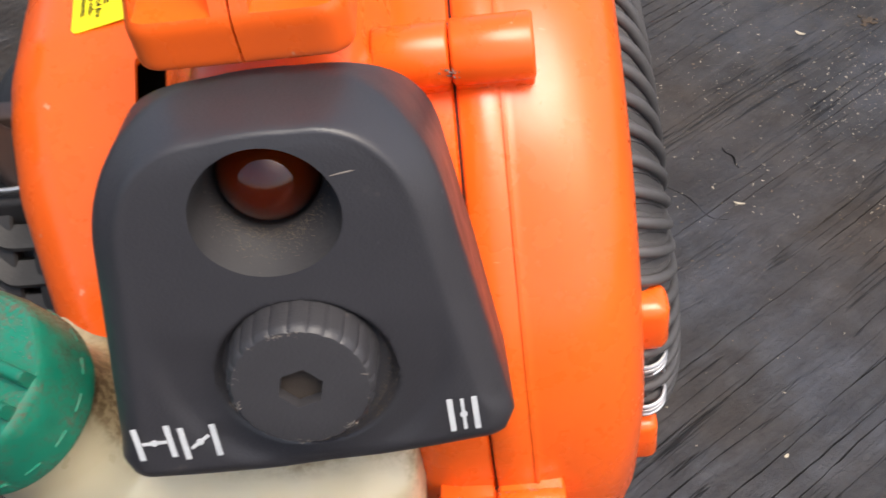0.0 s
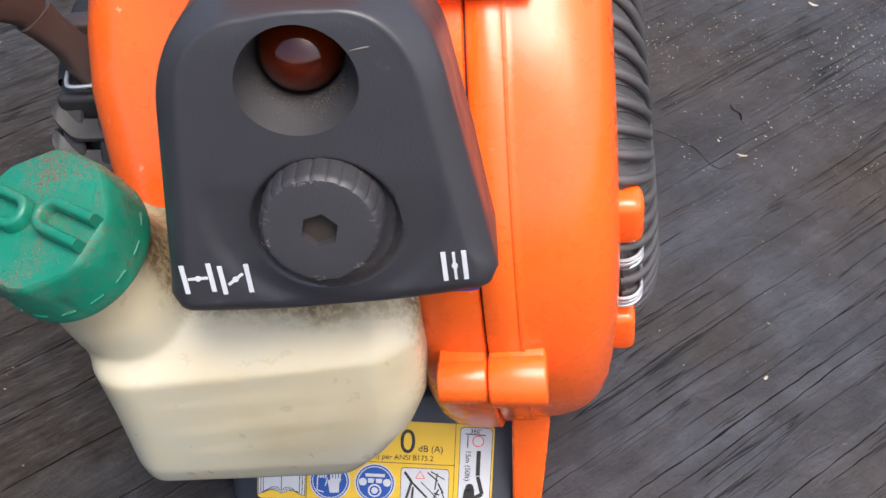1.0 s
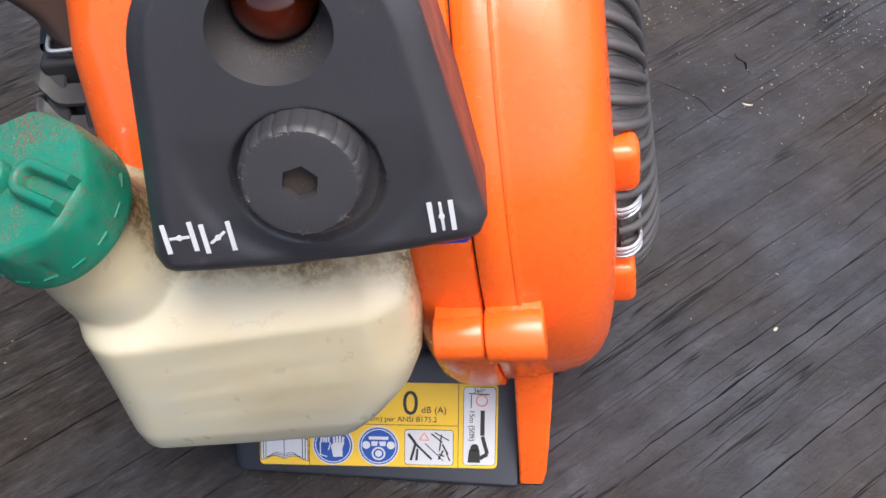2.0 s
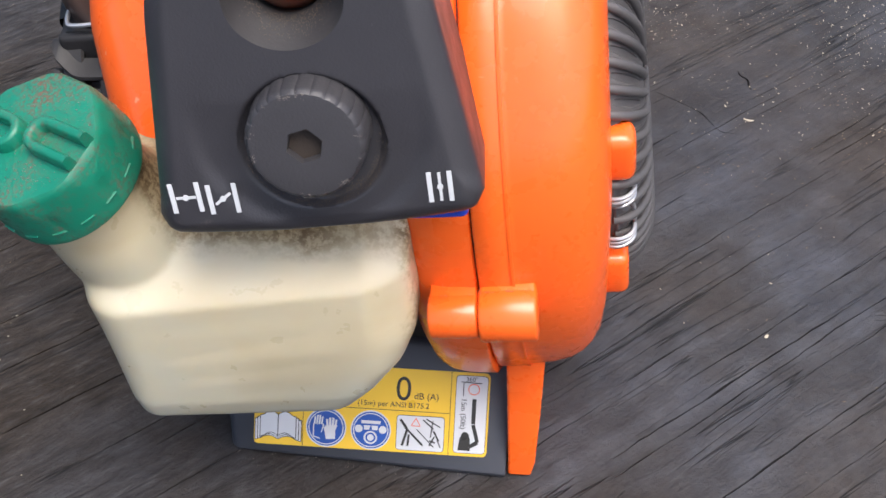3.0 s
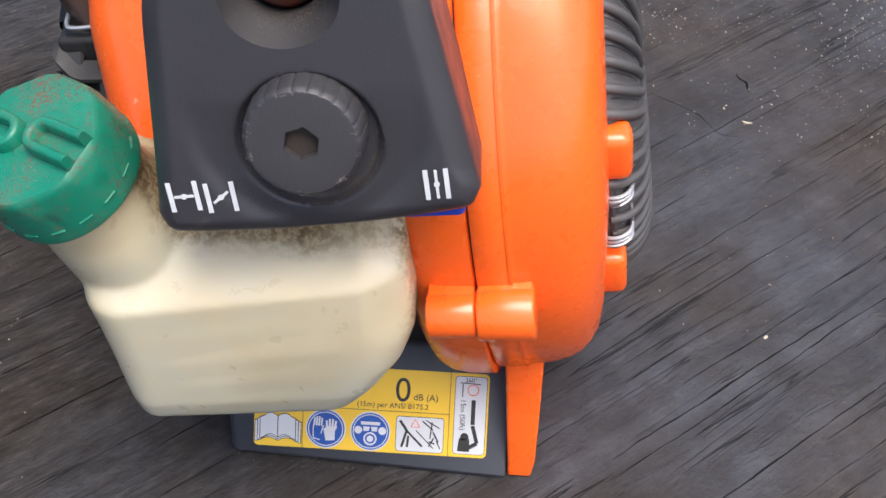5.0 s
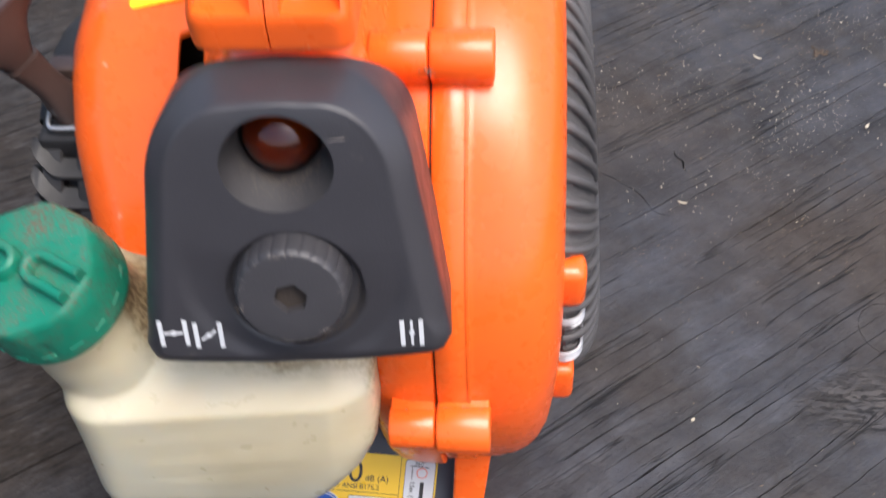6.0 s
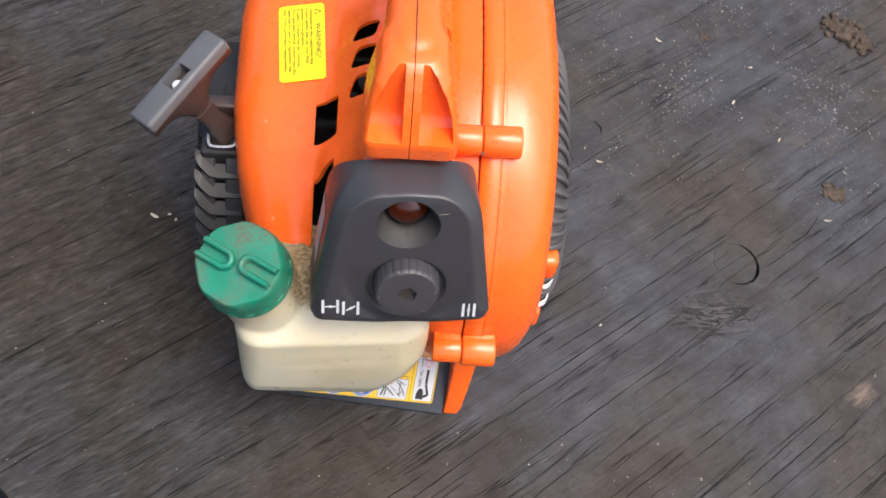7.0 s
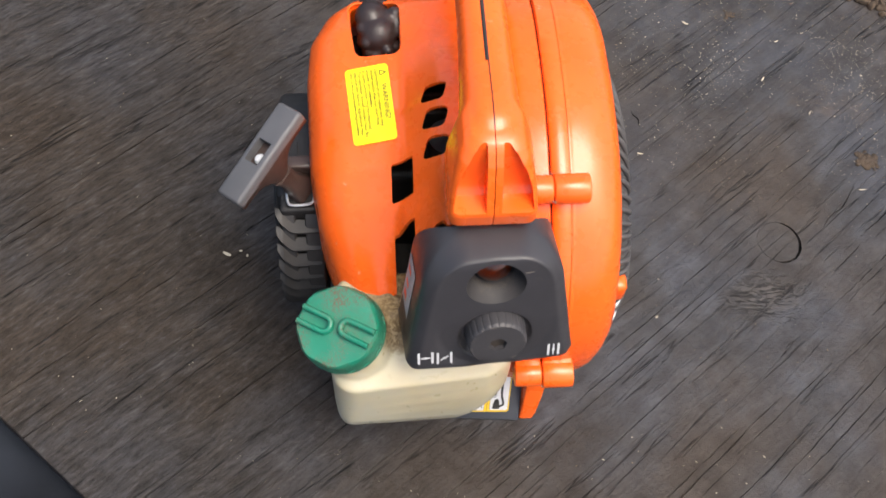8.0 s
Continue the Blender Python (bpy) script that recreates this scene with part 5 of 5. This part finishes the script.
    disc((cx, 0.0072), 0.0036, m, 0.0015, 0.0001, 28, bm, 0.0027)
    disc((cx, 0.0072), 0.0018, m, 0.0015, 0.0001, 20, bm)
    part("mask_symbol", bm, WHITE, lab, "white goggles and mask symbol")
    # white panel with plain strokes
    x0, x1 = 0.613 * W, 0.814 * W
    part("panel_edge", sheet(x0 - 0.0003, x1 + 0.0003, 0.0012, 0.0206, m, 0.0009, 0.0018, 0.0001), INK, lab)
    part("panel_face", sheet(x0, x1, 0.0015, 0.0203, m, 0.00105, 0.0016, 0.0001), WHITE, lab, "white panel with black strokes")
    bm = bmesh.new()
    for a, q, w in (((0.07, 0.90), (0.22, 0.62), 0.0014), ((0.18, 0.66), (0.56, 0.14), 0.0011), ((0.22, 0.60), (0.12, 0.10), 0.0013), ((0.26, 0.45), (0.24, 0.10), 0.0012), ((0.42, 0.62), (0.80, 0.10), 0.0005), ((0.55, 0.92), (0.78, 0.66), 0.0007), ((0.62, 0.95), (0.92, 0.72), 0.0006),
                    ((0.76, 0.90), (0.72, 0.40), 0.0007), ((0.78, 0.60), (0.90, 0.30), 0.0009), ((0.80, 0.42), (0.70, 0.14), 0.0008), ((0.86, 0.34), (0.94, 0.10), 0.0006), ((0.70, 0.30), (0.82, 0.24), 0.0008)):
        bar((x0 + a[0] * (x1 - x0), 0.002 + a[1] * 0.018), (x0 + q[0] * (x1 - x0), 0.002 + q[1] * 0.018), w, m, 0.0013, 0.0001, bm)
    part("pictogram", bm, INK, lab)
    bm = bmesh.new()
    t0 = x0 + 0.40 * (x1 - x0)
    for a, q in (((-0.0024, 0.0150), (0.0024, 0.0150)), ((0.0024, 0.0150), (0, 0.0192)), ((0, 0.0192), (-0.0024, 0.0150))):
        bar((t0 + a[0], a[1]), (t0 + q[0], q[1]), 0.0004, m, 0.0013, 0.0001, bm)
    part("panel_triangle", bm, SIGNRED, lab)
    # tall distance panel
    x0, x1 = 0.858 * W, 0.990 * W
    part("panel_edge", sheet(x0 - 0.0003, x1 + 0.0003, 0.0015, 0.0442, m, 0.0009, 0.0020, 0.0001), INK, lab)
    part("panel_face", sheet(x0, x1, 0.0018, 0.0439, m, 0.00105, 0.0018, 0.0001), WHITE, lab, "tall white distance panel")
    bm = bmesh.new()
    bar((x0 + 0.0098, 0.0180), (x0 + 0.0098, 0.0316), 0.0022, m, 0.0013, 0.0001, bm)
    bar((x0 + 0.0098, 0.0175), (x0 + 0.0125, 0.0080), 0.0020, m, 0.0013, 0.0001, bm)
    bar((x0 + 0.0125, 0.0080), (x0 + 0.0085, 0.0055), 0.0022, m, 0.0013, 0.0001, bm)
    disc((x0 + 0.0058, 0.0112), 0.0022, m, 0.0013, 0.0001, 24, bm)
    join(bm, _plate([(x0 + 0.0022, 0.0032), (x0 + 0.0088, 0.0032), (x0 + 0.0084, 0.0104), (x0 + 0.0030, 0.0104)], m, 0.0013, 0.0001))
    bar((x0 + 0.0024, 0.0406), (x0 + 0.0132, 0.0402), 0.0005, m, 0.0013, 0.0001, bm)
    bar((x0 + 0.0038, 0.0330), (x0 + 0.0038, 0.0400), 0.0005, m, 0.0013, 0.0001, bm)
    part("pictogram", bm, INK, lab)
    part("ban_ring", disc((x0 + 0.0093, 0.0368), 0.0031, m, 0.0013, 0.0001, 28, None, 0.0026), SIGNRED, lab)
    up = m @ Matrix.Translation((x0 + 0.0030, 0.0318, 0.0013)) @ Matrix.Rotation(radians(-90), 4, "Z")
    lettering("distance_text", "15m (50ft)", 0.0040, up, INK, lab)
    lettering("angle_text", "360\u00b0", 0.0034, m @ Matrix.Translation((x0 + 0.0048, 0.0410, 0.0013)), INK, lab)
    # noise rating
    lettering("noise_number", "0", 0.0185, m @ Matrix.Translation((0.600 * W, 0.0286, 0.0010)) @ Matrix.Diagonal((0.95, 1, 1, 1)), INK, lab)
    lettering("noise_unit", "dB (A)", 0.0050, m @ Matrix.Translation((0.680 * W, 0.0296, 0.0010)), INK, lab)
    lettering("noise_standard", "(15m) per ANSI B175.2", 0.0040, m @ Matrix.Translation((0.440 * W, 0.0247, 0.0010)), INK, lab)


def _plate(ring, m, lift, thick):
    made = loft([[(x, y, lift) for x, y in ring], [(x, y, lift + thick) for x, y in ring]])
    made.transform(m)
    return made


def warning_label():
    a, b2, c, d = (Vector(q) for q in ((-0.0650, 0.1290, 0.2790), (-0.0330, 0.1310, 0.2850), (-0.0380, 0.1925, 0.2930), (-0.0700, 0.1900, 0.2872)))
    x = (b2 - a).normalized()
    y = ((d - a) - (d - a).dot(x) * x).normalized()
    m = Matrix.Translation(a + Vector((0, 0, 0.0005))) @ Matrix((x, y, x.cross(y))).transposed().to_4x4()
    w, h = (b2 - a).length, (d - a).length
    lab = part("warning_label", sheet(0, w, 0, h, m, 0.0, 0.003, 0.0004), LEMON, blower, "bright yellow warning label with black print")
    turn = m @ Matrix.Rotation(radians(-90), 4, "Z")
    lettering("warning_title", "WARNING!", 0.0056, turn @ Matrix.Translation((-h * 0.74, w - 0.0065, 0.0006)), INK, lab)
    lines = ("Operation of this equipment may", "create sparks that can start fires", "around dry vegetation.", "A spark arrestor may be required.", "The operator should contact local fire", "agencies for laws or regulations rela-", "ting to fire prevention requirements.")
    for k, s in enumerate(lines):
        lettering("warning_text", s, 0.0035, turn @ Matrix.Translation((-h * 0.955, w - 0.0105 - 0.0031 * k, 0.0006)), INK, lab)
    bm = bmesh.new()
    tx, ty = w - 0.0045, h * 0.885
    for p, q in (((-0.002, -0.0022), (-0.002, 0.0022)), ((-0.002, 0.0022), (0.0024, 0)), ((0.0024, 0), (-0.002, -0.0022))):
        bar((tx + p[0], ty + p[1]), (tx + q[0], ty + q[1]), 0.0006, m, 0.0006, 0.0001, bm)
    part("warning_triangle", bm, INK, lab)


def choke_lever():
    bm = loft([[(x, y, z) for x, y in rrect(0.0490, 0.0770, -0.0130 + 0.1 * (0.223 - z), 0.010, 0.003, 4)] for z in (0.2185, 0.2195, 0.2250, 0.2260)])
    part("choke_lever", bm, BLUE, blower, "blue choke lever under the cover", 40)


fan_housings()
screw_bosses()
boss_grime()
intake_grille()
latch_spring()
shroud()
engine()
handle()
filter_cover()
primer()
tank()
fuel_cap()
starter()
pull_grip()
base()
safety_label()
warning_label()
choke_lever()


# ---- splits in the plywood, cut into it ----
def groove(path, width, depth, ragged=0.0, seed=0.0):
    """A thin wedge along a path on the board, tapering to nothing at both ends. width: a number, or one for each point."""
    p = [Vector(q) for q in path]
    rings = []
    n = len(p)
    for i, q in enumerate(p):
        d = (p[min(i + 1, n - 1)] - p[max(i - 1, 0)]).normalized()
        s = Vector((-d.y, d.x, 0))
        t = i / (n - 1)
        if isinstance(width, list):
            w = width[i] / 2
        else:
            w = width * math.sin(math.pi * min(0.97, max(0.03, t))) ** 0.4 / 2
        w = max(0.00004, w * (1 - ragged * (0.5 + 0.9 * noise.noise((i * 0.37, seed, 0.0)) + 0.5 * noise.noise((i * 1.3, seed, 5.0)))))
        up = Vector((0, 0, 0.002))
        rings.append([q + s * w + up, q - s * w + up, q - s * w * 0.8 - Vector((0, 0, depth)), q + s * w * 0.8 - Vector((0, 0, depth))])
    return loft(rings)


def board_splits():
    rnd = random.Random(21)
    bm = bmesh.new()
    used = []
    for k in range(2600):
        x, y = rnd.uniform(-0.42, 0.62), rnd.uniform(-0.24, 0.62)
        # keep clear of one another, measured along and across the grain
        u, v = x * math.cos(GRAIN) + y * math.sin(GRAIN), -x * math.sin(GRAIN) + y * math.cos(GRAIN)
        if (x - 0.371) ** 2 + (y - 0.190) ** 2 < 0.05 ** 2 or (y > 0.24 and x > 0.12 and rnd.random() < 0.5):
            continue
        if x < -0.02 and rnd.random() < 0.72:
            continue
        length = rnd.choice((0.05, 0.08, 0.11, 0.15, 0.20, 0.26))
        if math.hypot(x - 0.371, y - 0.190) < length / 2 + 0.03 and abs(v + 0.371 * math.sin(GRAIN) - 0.190 * math.cos(GRAIN)) < 0.027:
            continue
        if any(abs(v - b2) < 0.0066 and abs(u - a) < (length + c) / 2 + 0.004 for a, b2, c in used):
            continue
        used.append((u, v, length))
        n = max(10, int(length / 0.0062))
        path, off, drift = [], 0.0, rnd.gauss(0, 0.005)
        for i in range(n):
            off += rnd.gauss(0, 0.00028) + drift * length / n
            uu = u - length / 2 + length * i / (n - 1)
            path.append((uu * math.cos(GRAIN) - (v + off) * math.sin(GRAIN), uu * math.sin(GRAIN) + (v + off) * math.cos(GRAIN), 0))
        join(bm, groove(path, rnd.choice((0.0007, 0.0009, 0.0011, 0.0014)), 0.006, 0.7, k * 0.71))
        if len(used) >= 200:
            break
    cuts = [part("tmp", bm, WOOD)]
    # round tool mark all the way round, deeper on one side
    turn = range(-186, 169, 6)
    ring = [(0.3711 + 0.0235 * math.cos(radians(a)), 0.1902 + 0.0235 * math.sin(radians(a)), 0) for a in turn]
    cuts.append(part("tmp", groove(ring, [0.0005 + 0.0033 * max(0.0, math.cos(radians(a + 12))) ** 0.7 for a in turn], 0.010, 0.35, 3.0), WOOD))
    # short crooked cracks
    for path, wide in (([(0.2318, 0.3477, 0), (0.2325, 0.3420, 0), (0.2375, 0.3369, 0), (0.2377, 0.3302, 0), (0.2395, 0.3261, 0)], 0.0017),
                       ([(0.1696, 0.3186, 0), (0.1850, 0.3096, 0), (0.2005, 0.2985, 0), (0.2118, 0.2811, 0), (0.2262, 0.2782, 0)], 0.0009),
                       ([(0.4246, 0.2082, 0), (0.4369, 0.2229, 0), (0.4544, 0.2357, 0), (0.4729, 0.2608, 0)], 0.0017)):
        cuts.append(part("tmp", groove(spline(path, 20), wide, 0.004, 0.6, wide * 9000), WOOD))
    carve(board, cuts, 30)


board_splits()


# ---- litter on the board ----
def on_machine(x, y):
    return -0.17 < x < 0.16 and -0.015 < y < 0.33


def litter(name, material, label, count, sizes, seed, dense):
    rnd = random.Random(seed)
    verts, faces = [], []
    made = 0
    while made < count:
        x, y = rnd.uniform(-0.42, 0.66), rnd.uniform(-0.16, 0.80)
        if on_machine(x, y) or (-0.306 - x) * 0.682 + (-0.062 - y) * 0.731 > -0.01:
            continue
        pile = max(0.0, noise.noise((x * 11, y * 11, seed)) + 0.5 * noise.noise((x * 40, y * 40, seed)) + 0.15) ** 1.5
        far = min(1.0, max(0.0, (y - 0.20) / 0.22)) * min(1.0, max(0.0, (x - 0.06) / 0.16))
        if rnd.random() > (0.035 + 0.965 * far * dense) * (0.10 + 1.9 * pile):
            continue
        s = rnd.choice(sizes) * rnd.uniform(0.6, 1.3)
        l, w, h = s * rnd.uniform(0.8, 2.6), s * rnd.uniform(0.4, 0.9), s * rnd.uniform(0.15, 0.4)
        m = Matrix.Translation((x, y, h * 0.45)) @ Euler((rnd.gauss(0, 0.2), rnd.gauss(0, 0.2), rnd.uniform(0, 6.28))).to_matrix().to_4x4()
        n = len(verts)
        for a, b2, c in ((-1, -0.7, -1), (1, -1, -1), (0.8, 1, -1), (-0.9, 0.8, -1), (-0.7, -0.5, 1), (0.8, -0.7, 0.8), (0.6, 0.7, 1), (-0.8, 0.6, 0.9)):
            verts.append(m @ Vector((a * l / 2, b2 * w / 2, c * h / 2)))
        faces += [tuple(n + i for i in q) for q in ((3, 2, 1, 0), (4, 5, 6, 7), (0, 1, 5, 4), (1, 2, 6, 5), (2, 3, 7, 6), (3, 0, 4, 7))]
        made += 1
    me = bpy.data.meshes.new(name)
    me.from_pydata(verts, [], faces)
    me.materials.append(material)
    tagged(new(name, me), label, "debris", kind="stuff")


litter("sawdust", PALE, "pale specks of sawdust strewn on the plywood", 6400, (0.0002, 0.0003, 0.0004, 0.0005, 0.0007, 0.0010), 31, 1.0)
litter("wood_crumbs", TAN, "tan crumbs of dirt and wood on the plywood", 6400, (0.0002, 0.0003, 0.0004, 0.0006, 0.0009), 47, 1.0)


def lump(name, centre, size, turn, seed, label, material=MUD, category="dirt clump", pieces=14):
    """A crumbling clod: many rough pieces pressed together."""
    rnd = random.Random(seed)
    bm = bmesh.new()
    for k in range(pieces):
        t = rnd.uniform(-1, 1)
        r = size[1] * rnd.uniform(0.16, 0.52) * (1 - 0.45 * abs(t))
        x, y = t * size[0] * 0.85, rnd.gauss(0, size[1] * 0.48) + 0.25 * size[1] * math.sin(3 * t)
        m = Matrix.Translation((x, y, r * 0.30)) @ Euler((rnd.random() * 6, rnd.random() * 6, rnd.random() * 6)).to_matrix().to_4x4() @ Matrix.Diagonal((1.3, 1, 0.8, 1))
        b3 = bmesh.new()
        bmesh.ops.create_icosphere(b3, subdivisions=2, radius=r)
        for v in b3.verts:
            v.co *= 1 + 0.32 * noise.noise(v.co * 170 + Vector((seed + k, 0, 0))) + 0.16 * noise.noise(v.co * 500)
        b3.transform(m)
        bmesh.ops.scale(b3, vec=(1, 1, size[2]), verts=b3.verts)
        join(bm, b3)
    for v in bm.verts:
        v.co.z = max(v.co.z, 0.0)
    ob = part(name, bm, material, None, "", 60, False)
    vox = ob.modifiers.new("crumb", "REMESH")
    vox.mode, vox.voxel_size, vox.use_smooth_shade = "VOXEL", 0.0006, True
    ob.matrix_world = Matrix.Translation((centre[0], centre[1], 0.0)) @ Matrix.Rotation(radians(turn), 4, "Z")
    return tagged(ob, label, category)


lump("dirt_clump", (0.5572, 0.5293), (0.040, 0.016, 0.9), -38, 61, "long crumbled clod of dry brown mud on plywood", pieces=90)
lump("dirt_clump", (0.4965, 0.2944), (0.016, 0.009, 0.7), -40, 67, "small crumbled clod of brown mud on plywood", pieces=60)
lump("dirt_clump", (0.3701, 0.4878), (0.010, 0.006, 0.4), 20, 71, "flat smear of brown mud on plywood", pieces=30)


def chip(centre, length, width, turn, material, label):
    """A curled sliver of wood."""
    rings = []
    for k in range(9):
        t = -1 + k / 4
        w = width / 2 * (1 - 0.6 * t * t)
        z = 0.0004 + 0.12 * length * t * t
        rings.append([(t * length / 2, -w, z), (t * length / 2, w, z + w * 0.3), (t * length / 2, w * 0.9, z + w * 0.3 + 0.0005), (t * length / 2, -w * 0.9, z + 0.0005)])
    ob = part("wood_chip", loft(rings), material, None, "", 50)
    ob.matrix_world = Matrix.Translation((centre[0], centre[1], 0)) @ Matrix.Rotation(radians(turn), 4, "Z")
    tagged(ob, label, "wood chip", "loose chips on the board")


for cx, cy, ln, wd, an in ((0.3939, 0.3975, 0.009, 0.0030, 55), (0.4821, 0.2568, 0.011, 0.0018, 5), (0.2331, 0.2923, 0.009, 0.0020, -12), (0.2229, 0.1027, 0.004, 0.0025, 40),
                           (0.1521, 0.3132, 0.006, 0.003, 30), (0.4420, 0.3545, 0.009, 0.0018, 60), (0.4215, 0.4524, 0.008, 0.002, 20), (0.3135, 0.4712, 0.010, 0.003, -30)):
    chip((cx, cy), ln * 0.8, wd * 0.75, an, PALE, "pale curled wood chip lying on the board")
for cx, cy, ln, wd, an in ((-0.1957, 0.1627, 0.008, 0.0028, -25), (-0.1830, 0.1665, 0.003, 0.002, 10), (-0.1768, 0.1615, 0.003, 0.0018, 70)):
    chip((cx, cy), ln, wd, an, PALE, "pale wood crumb lying beside the starter housing")


def base_crumbs():
    """Grit and short fibres caught along the front foot of the machine."""
    rnd = random.Random(77)
    bm = bmesh.new()
    for k in range(110):
        x = rnd.uniform(-0.078, 0.088)
        y = 0.0025 - abs(rnd.gauss(0, 0.0045)) + 0.004 * (0.0714 - x) / 0.147
        r = rnd.uniform(0.0001, 0.00032)
        m = Matrix.Translation((x, y, r * 0.6)) @ Euler((0, 0, rnd.uniform(0, 6.28))).to_matrix().to_4x4() @ Matrix.Diagonal((rnd.uniform(1, 2.2), 1, 0.6, 1))
        bmesh.ops.create_icosphere(bm, subdivisions=1, radius=r, matrix=m)
    tagged(part("grit", bm, DUST, None, "", 60, False), "grey-brown grit lying along the foot of the blower", "debris", kind="stuff")


base_crumbs()
